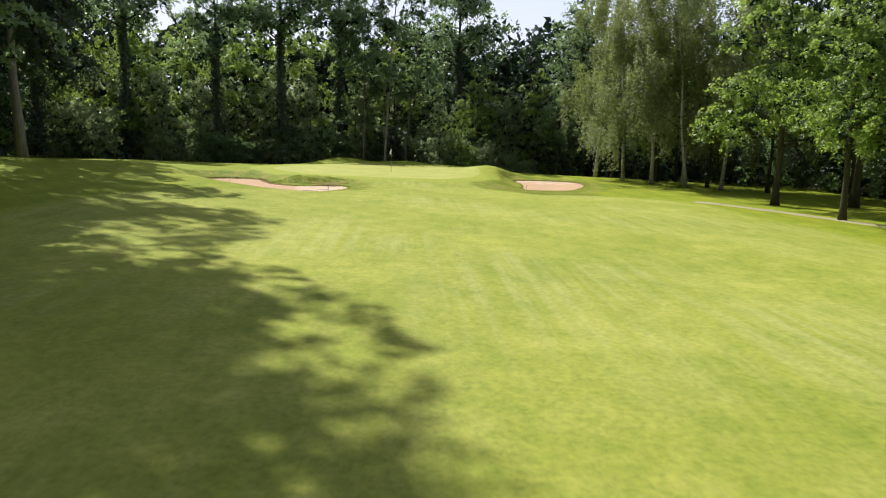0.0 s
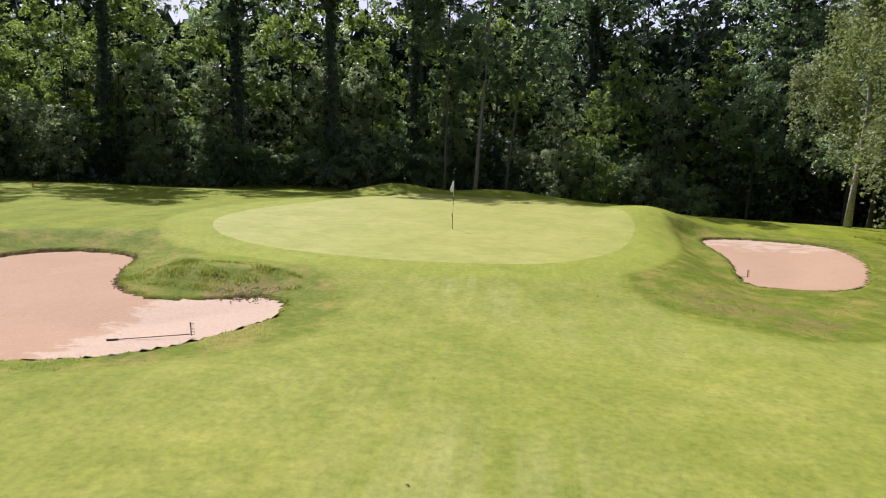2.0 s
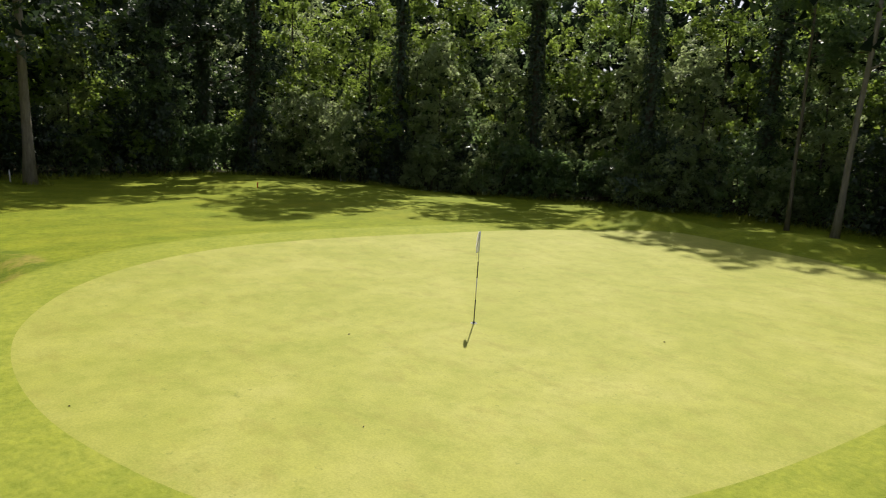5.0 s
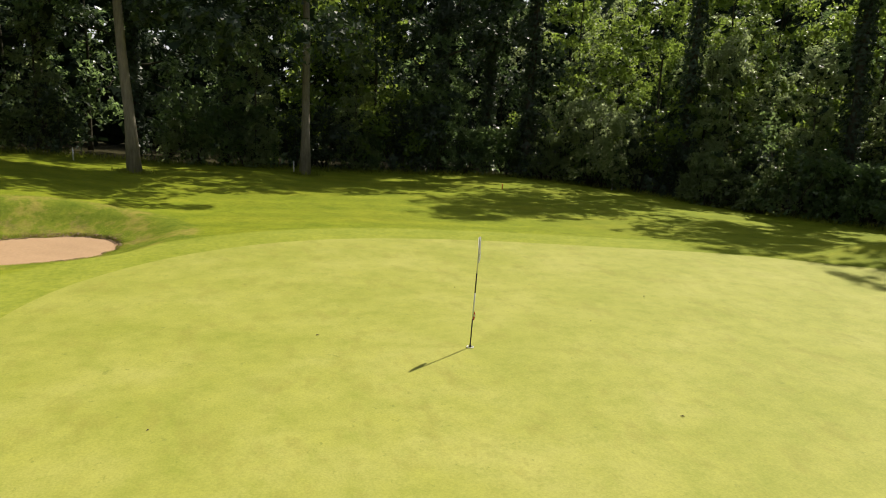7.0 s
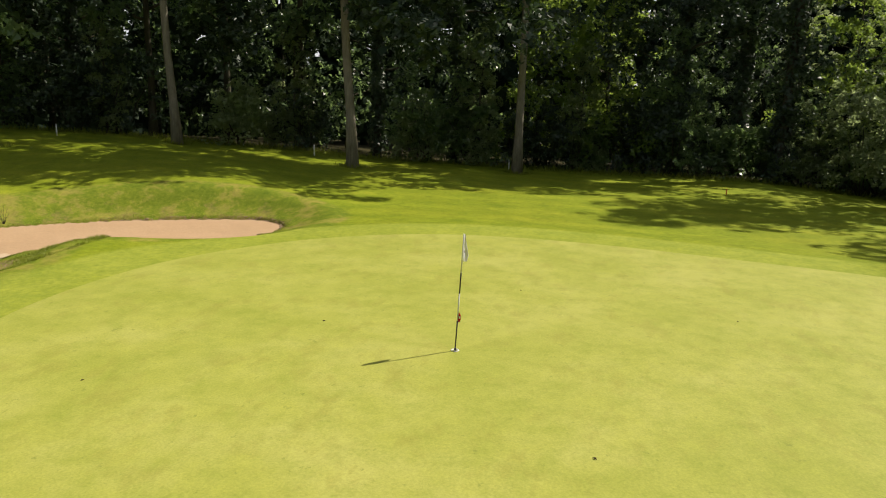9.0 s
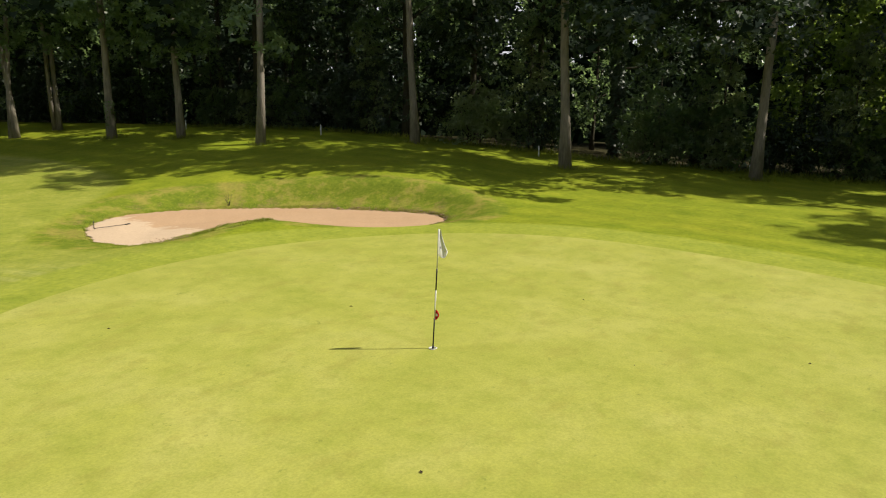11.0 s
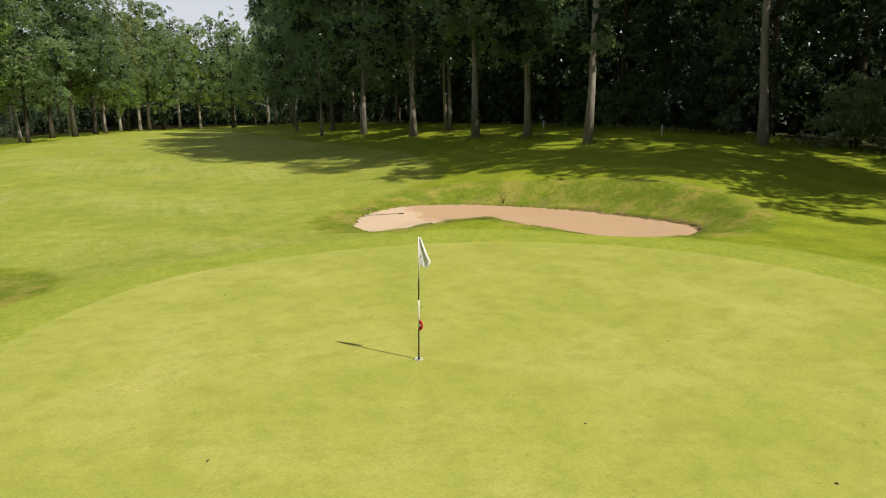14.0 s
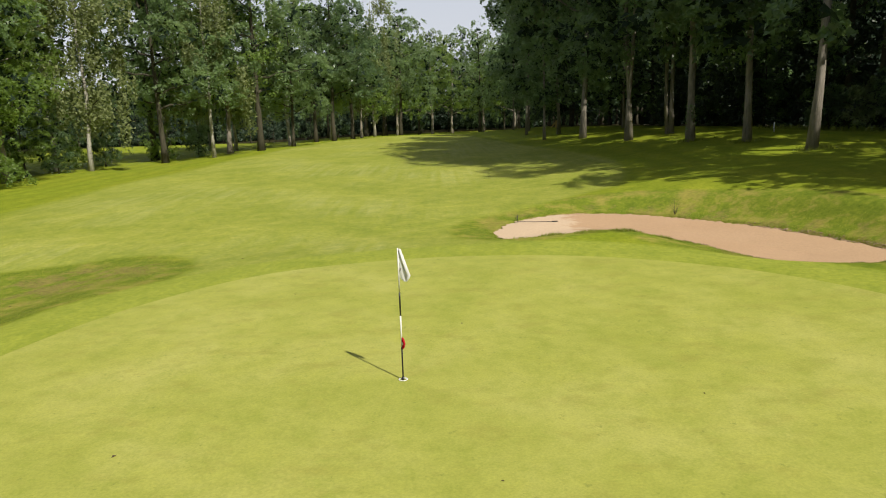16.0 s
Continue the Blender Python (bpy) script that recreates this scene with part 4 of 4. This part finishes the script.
near_run = (run[3], run[23])
for row, (back, step) in enumerate(((2.4, 4.6), (8.0, 4.8))):
    s = near_run[0] + 1.7 * row
    while s < near_run[1]:
        x, y = along_edge(s, back + rng.uniform(-1.1, 1.1))
        west = s < run[7]
        if run[9] + 2 < s < run[19]:
            s += step
            continue
        if row == 0:      # groups of tall trees with lower, lighter ones between
            boughs = run[15] <= s < run[20]
            tall = rng.random() < (0.8 if math.sin(s * 0.40 + 0.7) > -0.15 else 0.1)
            kind, size = WOOD[(0, 2, 0, 4)[rng.integers(4)] if west else 2 * rng.integers(3) + (0 if tall else 1)], rng.uniform(0.9, 1.1)
            if boughs:
                kind, size = HANG[rng.integers(2)], rng.uniform(0.75, 1.0)
        else:
            kind, size = BACK[rng.integers(2)], rng.uniform(1.05, 1.3) if s < run[5] else rng.uniform(0.8, 1.0) if s < run[7] else rng.uniform(0.5, 0.68)
        place(kind, x, y, rng.uniform(0, 360), size, "tall woodland tree in dense dark leaf", "tree", "trees of the wood")
        s += step * rng.uniform(0.8, 1.25) * (1.9 if row == 0 and run[15] <= s < run[20] else 1.0)
# to the north the wood rises away from the green in tiers, so that the sun behind it reaches every tier's top
for back, step, low_size, high_size in ((3.6, 3.2, 0.42, 0.66), (7.6, 3.1, 0.70, 0.98), (12.0, 3.1, 0.95, 1.3)):
    s = run[9] + 2 + rng.uniform(0, 2)
    while s < run[19]:
        if math.sin(s * 0.42 + back * 0.9) < 0.72:
            x, y = along_edge(s, back + rng.uniform(-1.2, 1.2))
            kind = rng.integers(4)
            place(TIER[kind], x, y, rng.uniform(0, 360), rng.uniform(low_size, high_size), ("slim woodland tree with pale grey-green leaves", "young woodland tree with fresh green leaves", "young woodland tree in mid-green leaf", "young woodland tree with pale sunlit leaves")[kind], "tree", "light trees in the wood's gaps")
        s += step * rng.uniform(0.75, 1.3)
s = run[8]
while s < run[19]:
    x, y = along_edge(s, 18 + rng.uniform(-1.5, 1.5))
    place(BACK[rng.integers(2)], x, y, rng.uniform(0, 360), rng.uniform(0.8, 1.0), "woodland tree in full leaf in the depth of the wood", "tree", "trees of the wood")
    s += rng.uniform(3.4, 4.8)
s = run[18]
while s < run[22]:
    x, y = along_edge(s, 6 + rng.uniform(-2, 3))
    place(SHRUB[1], x, y, rng.uniform(0, 360), rng.uniform(0.8, 1.2), "shrub in the depth of the wood, shade put into its leaf colour", "shrub", "shrubs in the wood", 0.0)
    s += rng.uniform(2.6, 3.8)
for k, (x, y) in enumerate([(-2, 48), (4, 47), (9, 46), (14, 44), (19, 41), (25, 38), (31, 34)]):
    place(BACK[k % 2], x, y, 70 * k, (1.0, 1.15, 1.3, 1.42, 1.48, 1.35, 1.15)[k], "tall woodland tree in the depth of the wood", "tree", "trees of the wood")
for k, (x, y) in enumerate([(-46, 19), (-49, 25), (-41, 35), (-35, 37.5), (-53, 17), (-48, 11), (-53, 31), (-45, 40)]):
    place(BACK[k % 2], x, y, 50 * k, 0.6, "woodland tree in full leaf in the depth of the wood", "tree", "trees of the wood")
for row, (back, step) in enumerate(((3.0, 8.0), (9.0, 8.0))):
    for a, b in ((run[0], run[3]), (run[23], run[-1])):
        s = a + 3 * row
        while s < b:
            x, y = along_edge(s, back + rng.uniform(-1.5, 1.5))
            place(BACK[rng.integers(2)], x, y, rng.uniform(0, 360), rng.uniform(1.1, 1.35) * (0.5 if run[24] < s < run[28] else 1.0), "woodland tree in full leaf, far down the course", "tree", "trees of the far wood")
            s += step * rng.uniform(0.8, 1.25)
s = near_run[0]
while s < near_run[1]:
    x, y = along_edge(s, 0.6 + rng.uniform(-0.8, 0.8))
    if run[15] + 3 < s < run[20]:      # bare ground under hanging boughs
        s += 2.5
        continue
    if s < run[7] and rng.random() < 0.75:
        s += 2.5
        continue
    place(SHRUB[1 if s < run[7] and rng.random() < 0.75 else rng.integers(3)], x, y, rng.uniform(0, 360), rng.uniform(0.7, 1.2), "leafy shrub at the edge of the wood", "shrub", "shrubs at the wood's edge", 0.0)
    s += rng.uniform(1.9, 3.2)


def far_woods():
    """The depth of the wood behind the first rows, and distant woods all round, their shade put into the leaf colour.
    """
    r = np.random.default_rng(8)
    n = 125000
    q = np.linspace(0, run[-1], 3000)
    ring = np.array([along_edge(a, 27) for a in q])
    grown = np.concatenate([[0], np.cumsum(np.hypot(*np.diff(ring, axis=0).T))])
    s = np.interp(r.random(n) * grown[-1], grown, q)
    back = r.uniform(20, 34, n)
    xy = np.array([along_edge(a, b) for a, b in zip(s, back)])
    h = (24 + 3 * np.sin(s * 0.35) + 2 * np.sin(s * 0.9 + 1)) * (1 - 0.14 * smooth(run[9], run[10], s) * (1 - smooth(run[19], run[20], s)))
    h = h * (1 - 0.6 * smooth(run[23], run[24], s) * (1 - smooth(run[27], run[28], s)))      # low woods beyond the next fairway
    z = base_height(xy[:, 0], xy[:, 1]) + h * r.random(n) ** 0.75
    pos = np.column_stack([xy, z])
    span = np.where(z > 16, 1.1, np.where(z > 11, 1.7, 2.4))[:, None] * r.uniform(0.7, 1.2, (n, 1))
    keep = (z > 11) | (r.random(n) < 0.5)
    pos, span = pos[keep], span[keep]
    me = leaves_mesh("far_woods", r, pos, r.normal(size=(len(pos), 3)) + (0, 0, 0.5), span, span * 0.8, LEAF_SHADED)
    # near-black sheet added behind the leaves, so that no sky shows through
    r = np.random.default_rng(9)
    q = np.arange(0, run[-1], 4.0)
    rows = 7
    verts, faces = [], []
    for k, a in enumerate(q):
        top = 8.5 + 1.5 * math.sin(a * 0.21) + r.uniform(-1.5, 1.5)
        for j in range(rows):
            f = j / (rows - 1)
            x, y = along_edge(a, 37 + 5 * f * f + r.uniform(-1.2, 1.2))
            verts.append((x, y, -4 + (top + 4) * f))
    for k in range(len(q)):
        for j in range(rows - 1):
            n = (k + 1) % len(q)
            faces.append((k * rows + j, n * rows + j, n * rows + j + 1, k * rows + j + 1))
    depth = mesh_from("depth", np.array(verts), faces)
    depth.materials.append(LEAF_SHADED)
    tagged(new("backdrop", depth), "near-black sheet added behind the woods as their shaded depth", "woods", kind="structure")
    return tagged(new("far_woods", me), "dense woods behind the first trees, shade put into their leaf colour", "woods", kind="stuff")


far_woods()


# ---- the pin and small things ----
def rod(name, a, b, radius, mat, parent, label="", sides=12):
    return part(name, tube_mesh(name, [a, (np.array(a) + np.array(b)) / 2, b], [radius] * 3, mat, sides), parent, label)


def cloth_mesh(name, outline, fold, mat, thick=0.004):
    """A hanging cloth from its rows of (height, near edge, far edge), waved by fold, with a thin second face."""
    verts, faces, cols = [], [], 7
    for z, a, b in outline:
        for c in range(cols):
            u = a + (b - a) * c / (cols - 1)
            verts.append((u, fold * math.sin(c * 1.7 + z * 5) * (c / (cols - 1)), z))
    rows_n = len(outline)
    n = len(verts)
    verts += [(x, y + thick, z) for x, y, z in verts]
    for r in range(rows_n - 1):
        for c in range(cols - 1):
            k = r * cols + c
            faces.append((k, k + 1, k + cols + 1, k + cols))
            faces.append((n + k, n + k + cols, n + k + cols + 1, n + k + 1))
    me = mesh_from(name, verts, faces)
    me.materials.append(mat)
    return me


def build_flagstick():
    top = 2.13
    root = new("flagstick")
    r = 0.0125
    for z0, z1, mat, what in ((0.0, 0.56, BLACK, "black painted band"), (0.56, 1.06, WHITE, "white painted band"), (1.06, 1.44, BLACK, "black painted band"), (1.44, top, WHITE, "white painted band")):
        rod("pole_band", (0, 0, z0 - (0.12 if z0 == 0 else 0)), (0, 0, z1), r, mat, root, what)
    rod("ferrule", (0, 0, -0.1), (0, 0, 0.05), 0.02, BLACK, root)
    flag = part("flag", cloth_mesh("flag", [(2.12, 0.012, 0.03), (2.02, 0.012, 0.07), (1.92, 0.012, 0.11), (1.82, 0.012, 0.15), (1.72, 0.012, 0.20), (1.66, 0.03, 0.17), (1.62, 0.08, 0.14)], 0.03, CLOTH), root,
                "limp white flag with a small dark print")
    mark = part("print", cloth_mesh("print", [(1.83, 0.03, 0.045), (1.81, 0.027, 0.05), (1.79, 0.03, 0.045)], 0.0, GREY_CLOTH, 0.002), flag)
    mark.location.y = -0.016
    red = part("position_flag", cloth_mesh("position_flag", [(0.71, 0.012, 0.02), (0.67, 0.0, 0.06), (0.62, -0.01, 0.08), (0.57, 0.0, 0.07), (0.53, 0.012, 0.04)], 0.014, RED), root, "small red position flag with a white mark")
    dot = part("print", cloth_mesh("print", [(0.645, 0.022, 0.046), (0.62, 0.018, 0.052), (0.595, 0.022, 0.046)], 0.0, CLOTH, 0.002), red)
    dot.location.y = -0.014
    back = part("print", dot.data, red)
    back.location.y = 0.016
    red.rotation_euler.z = radians(-26)
    root.matrix_basis = pose(0, 0.05, spot(0, 0) + 0.056, -2.6, 0, 0) @ pose(0, 0, 0, 0, 0, 155) @ Matrix.Diagonal((0.96, 0.96, 0.96, 1))
    tagged(root, "black and white flagstick with limp white flag in the hole", "flagstick")
    cup = new("hole_cup")
    verts, faces, k = [], [], 24
    for rad, z in ((0.070, 0.006), (0.070, 0.012), (0.054, 0.012), (0.054, -0.1)):
        verts += [(rad * math.cos(2 * math.pi * j / k), rad * math.sin(2 * math.pi * j / k), z) for j in range(k)]
    for q in range(3):
        faces += [(q * k + j, q * k + (j + 1) % k, (q + 1) * k + (j + 1) % k, (q + 1) * k + j) for j in range(k)]
    me = mesh_from("rim", verts, faces)
    me.materials.append(WHITE)
    part("rim", me, cup)
    cup.matrix_basis = pose(0, 0.05, spot(0, 0) + 0.056)
    tagged(cup, "white rim of the hole in the putting green", "golf hole")


build_flagstick()


def build_stake(x, y):
    root = new("boundary_stake")
    rod("post", (0, 0, -0.2), (0, 0, 0.62), 0.035, WHITE, root)
    me = tube_mesh("tip", [(0, 0, 0.62), (0, 0, 0.65), (0, 0, 0.68)], [0.035, 0.024, 0.008], WHITE, 12)
    part("tip", me, root)
    root.matrix_basis = pose(x, y, spot(x, y), 1.5, -1.0, 30)
    return tagged(root, "white wooden boundary stake at the wood's edge", "stake", "boundary stakes")


for x, y in ((-33.4, 21.4), (-14.8, 33.0), (-32.4, -0.9), (-30.1, -12.6), (-25.7, -26.4), (-23.4, -37.3)):
    build_stake(x, y)


def build_rake(x, y, z, turn, pole, label):
    """A bunker rake lying on its side, its head standing up from the sand."""
    root = new("bunker_rake")
    rod("handle", (0.02, 0, 0.03), (1.6, 0, 0.03), 0.010, pole, root)
    head = rod("head", (0, 0, 0.0), (0, 0, 0.29), 0.012, DARK_METAL, root)
    for k in range(8):
        part("tine", tube_mesh("tine", [(0, 0, 0.02 + 0.034 * k), (-0.04, 0, 0.02 + 0.034 * k), (-0.08, 0.01, 0.02 + 0.034 * k)], [0.006, 0.005, 0.003], DARK_METAL, 6), head)
    rod("grip", (1.45, 0, 0.03), (1.68, 0.01, 0.035), 0.022, DARK_METAL, root)
    root.matrix_basis = pose(x, y, z, 0, 3.5, turn)
    return tagged(root, label, "rake", "bunker rakes")


build_rake(-3.65, -16.1, float(sand_height(-3.65, -16.1, -0.5)[0]) + 0.05, 196, DARK_METAL, "dark bunker rake lying on the pale sand")
build_rake(11.3, -3.0, float(sand_height(11.3, -3.0, -0.4)[0]) + 0.02, 160, WHITE, "white-handled bunker rake lying on the bunker's grass edge")


def build_sapling(x, y):
    """A small leafless sapling on the bunker's far lip."""
    r = np.random.default_rng(21)
    root = new("dry_sapling")
    for k in range(7):
        turn, lean = k * 0.95, r.uniform(0.15, 0.5)
        h = r.uniform(0.5, 0.95)
        part("twig", tube_mesh("twig", bent(r, (0, 0, -0.05), (math.cos(turn) * lean, math.sin(turn) * lean, h), 5, 0.03), np.linspace(0.012, 0.003, 5), BARK_DARK, 5), root)
    root.matrix_basis = pose(x, y, spot(x, y)) @ Matrix.Diagonal((0.7, 0.7, 0.75, 1))
    return tagged(root, "small leafless sapling on the bunker's grass lip", "sapling")


build_sapling(-9.85, -16.8)


def build_marker(x, y):
    root = new("ground_marker")
    rod("post", (0, 0, -0.1), (0, 0, 0.28), 0.03, ORANGE, root)
    part("cap", tube_mesh("cap", [(0, 0, 0.28), (0, 0, 0.30), (0, 0, 0.315)], [0.036, 0.034, 0.012], ORANGE, 12), root)
    root.matrix_basis = pose(x, y, spot(x, y))
    return tagged(root, "short orange plastic marker in the grass", "marker")


build_marker(-27.6, 10.9)


def build_stump(x, y):
    # stands in for an unidentified yellow shape at a trunk's foot
    root = new("tree_stump")
    pale = plain_material("ochre_wood", (0.52, 0.38, 0.16), 0.8)
    part("stump", tube_mesh("stump", [(0, 0, -0.1), (0, 0, 0.5), (0.05, 0, 1.1)], [0.34, 0.26, 0.2], pale, 11), root)
    part("log", tube_mesh("log", [(0.9, 0.1, 0.1), (0.5, 0.05, 0.5), (0.15, 0, 0.9)], [0.12, 0.11, 0.1], pale, 9), root)
    root.matrix_basis = pose(x, y, spot(x, y))
    return tagged(root, "ochre stump shape with a second piece leaning on it", "tree stump")


build_stump(-19.4, -97.5)


def build_fallen_leaf(x, y, size, mat, turn):
    root = new("fallen_leaf")
    verts = [(-size, 0, 0.004), (-0.2 * size, -0.45 * size, 0.018), (size, 0, 0.008), (-0.2 * size, 0.45 * size, 0.02), (0, 0, 0.004)]
    me = mesh_from("blade", verts, [(0, 1, 4), (1, 2, 4), (2, 3, 4), (3, 0, 4)], False)
    me.materials.append(mat)
    part("blade", me, root)
    on_green = outline_distance(np.array([x]), np.array([y]), GREEN_LINE)[0] < 0
    root.matrix_basis = pose(x, y, float(base_height(x, y)[0]) + (0.006 if on_green else 0.003), 0, 0, turn)
    return tagged(root, "dry brown leaf lying on the short grass", "leaf", "fallen leaves")


DRY_LEAF = plain_material("dry_leaf", (0.085, 0.055, 0.030), 0.8)
for k, (x, y) in enumerate([(-1.2, 3.1), (-0.6, -8.0), (-1.0, -2.6), (1.7, -17.7), (10.4, -7.5), (3.4, 2.2), (-4.2, 1.0), (2.6, -5.1), (5.2, -10.5), (-0.4, -12.8), (-2.9, 5.4), (1.9, -21.5), (6.6, -14.8)]):
    build_fallen_leaf(x, y, 0.022 + 0.008 * (k % 3), DRY_LEAF, 47 * k)


def soil_crumbs():
    """Crumbled soil along the bunkers' upper lips, and at the scrape beside the western one."""
    r = np.random.default_rng(23)
    at = []
    for line, n in ((BUNKER_WEST, 1500), (BUNKER_EAST, 700)):
        k = r.integers(0, len(line), n)
        f = r.random((n, 1))
        q = line[k] * (1 - f) + line[(k + 1) % len(line)] * f + r.normal(size=(n, 2)) * 0.05
        mid = line.mean(0)
        at.append(q[np.cos(np.arctan2(q[:, 1] - mid[1], q[:, 0] - mid[0]) + 1.25) < 0.1])
    at.append(np.column_stack([-3.9 + r.normal(size=260) * 0.45, -12.4 + r.normal(size=260) * 0.3]))
    p = np.concatenate(at)
    z = ground_height(p[:, 0], p[:, 1])
    for line, level, _ in BUNKERS:
        d = bunker_distance(p[:, 0], p[:, 1], line)
        inside = d < 0.1
        z[inside] = np.maximum(z[inside], sand_height(p[inside, 0], p[inside, 1], d[inside]) + 0.015)
    star = np.array([(1, 0, 0), (0, 1, 0), (-1, 0, 0), (0, -1, 0), (0, 0, 0.8), (0, 0, -0.8)])
    tri = np.array([(0, 1, 4), (1, 2, 4), (2, 3, 4), (3, 0, 4), (1, 0, 5), (2, 1, 5), (3, 2, 5), (0, 3, 5)])
    n = len(p)
    size = r.uniform(0.012, 0.036, (n, 1, 1))
    verts = np.column_stack([p, z])[:, None] + star[None] * size * r.uniform(0.6, 1.4, (n, 6, 1))
    me = mesh_from("soil_crumbs", verts.reshape(-1, 3), (tri[None] + 6 * np.arange(n)[:, None, None]).reshape(-1, 3), False)
    me.materials.append(SOIL)
    return tagged(new("soil_crumbs", me), "crumbled brown soil along the bunker lips", "soil", kind="stuff")


SOIL = sand_material("crumbled_soil", (0.200, 0.145, 0.085), (0.340, 0.255, 0.165))
soil_crumbs()


def grass_tufts():
    """Longer blades along the bunkers' lips, round the trunks and along the wood's hem."""
    r = np.random.default_rng(17)
    pos, hgt = [], []
    for line, n in ((BUNKER_WEST, 7000), (BUNKER_EAST, 4500)):
        k = r.integers(0, len(line), n)
        f = r.random((n, 1))
        p = line[k] * (1 - f) + line[(k + 1) % len(line)] * f
        d = np.roll(line, -1, 0)[k] - line[k]
        out = np.column_stack([d[:, 1], -d[:, 0]]) / np.linalg.norm(d, axis=1, keepdims=True)
        area = np.sum(line[:, 0] * np.roll(line[:, 1], -1) - np.roll(line[:, 0], -1) * line[:, 1])
        p = p + out * np.sign(area) * (0.02 + np.abs(r.normal(size=(n, 1))) * 0.22)
        pos.append(p)
        hgt.append(r.uniform(0.02, 0.055, n))
    for line, n, wide in ((BUNKER_WEST, 26000, 1.5), (BUNKER_EAST, 26000, 1.9)):      # rough grass round the bunkers
        lo, hi = line.min(0) - wide, line.max(0) + wide
        q = lo + (hi - lo) * r.random((n, 2))
        d = outline_distance(q[:, 0], q[:, 1], line)
        q = q[(d > 0.05) & (d < wide * (0.4 + 0.6 * r.random(n))) & (outline_distance(q[:, 0], q[:, 1], GREEN_LINE) > 2.0) & (outline_distance(q[:, 0], q[:, 1], FAIRWAY_LINE) > 0.05)]
        pos.append(q)
        hgt.append(r.uniform(0.02, 0.06, len(q)))
    n = 60000                                                                  # rough grass between the fairway and the east bunker
    q = np.column_stack([r.uniform(5.6, 16.0, n), r.uniform(-13.2, -3.2, n)])
    q = q[(np.hypot((q[:, 0] - 10.6) / 5.4, (q[:, 1] + 8.2) / 5.0) < 1) & (outline_distance(q[:, 0], q[:, 1], BUNKER_EAST) > 0.1) & (outline_distance(q[:, 0], q[:, 1], GREEN_LINE) > 2.0) & (outline_distance(q[:, 0], q[:, 1], FAIRWAY_LINE) > 0.1)]
    q = q[np.sin(q[:, 0] * 3.1 + np.sin(q[:, 1] * 2.3)) * np.sin(q[:, 1] * 3.7 + q[:, 0]) > r.uniform(-1.2, 0.6, len(q))]
    pos.append(q)
    hgt.append(r.uniform(0.02, 0.05, len(q)))
    n = 6000                                                                   # the tussocky spur beside the scrape
    a, q = r.uniform(0, 6.28, n), np.sqrt(r.random(n))
    p = np.column_stack([-5.3 + 2.7 * q * np.cos(a), -11.55 + 0.95 * q * np.sin(a)])
    p = p[(outline_distance(p[:, 0], p[:, 1], BUNKER_WEST) > 0.06) & (np.hypot((p[:, 0] + 3.85) / 0.55, (p[:, 1] + 12.2) / 0.6) > 1)
          & (np.hypot((p[:, 0] + 5.1) / 0.75, (p[:, 1] + 11.0) / 0.22) > 1) & (np.hypot((p[:, 0] + 3.2) / 0.8, (p[:, 1] + 11.5) / 0.28) > 1)]
    pos.append(p)
    hgt.append(r.uniform(0.03, 0.10, len(p)) * (0.5 + np.abs(np.sin(p[:, 0] * 2.7) * np.sin(p[:, 1] * 3.9))))
    for x, y in ((-30.9, -0.3), (-26.0, -9.1), (-27.6, -20.2), (-19.8, -25.6), (-19.5, -32.7), (-17.9, -37.8), (22.7, 7.6), (24.6, 4.9), (27.2, 3.0), (30.2, 2.2)):
        n = 260
        a, q = r.uniform(0, 6.28, n), 0.3 + np.abs(r.normal(size=n)) * 0.35
        pos.append(np.column_stack([x + np.cos(a) * q, y + np.sin(a) * q]))
        hgt.append(r.uniform(0.10, 0.32, n))
    n = 14000
    s = r.uniform(run[4], run[21], n)
    pos.append(np.array([along_edge(a, b) for a, b in zip(s, r.normal(size=n) * 0.8 - 0.6)]))
    hgt.append(r.uniform(0.10, 0.45, n))
    p, h = np.concatenate(pos), np.concatenate(hgt)
    z = ground_height(p[:, 0], p[:, 1])
    n = len(p)
    a = r.uniform(0, 6.28, n)
    side = np.column_stack([np.cos(a), np.sin(a), np.zeros(n)]) * (0.012 + 0.04 * h[:, None])
    lean = np.column_stack([r.normal(size=n), r.normal(size=n), np.zeros(n)]) * (0.4 * h[:, None])
    base = np.column_stack([p, z - 0.02])
    tip = base + lean + np.column_stack([np.zeros(n), np.zeros(n), h])
    verts = np.stack([base - side, base + side, tip], 1).reshape(-1, 3)
    me = mesh_from("grass_tufts", verts, np.arange(3 * n).reshape(-1, 3), False)
    me.materials.append(GRASS_BLADE)
    return tagged(new("grass_tufts", me), "longer grass along bunker lips and the wood's hem", "grass", kind="stuff")


grass_tufts()
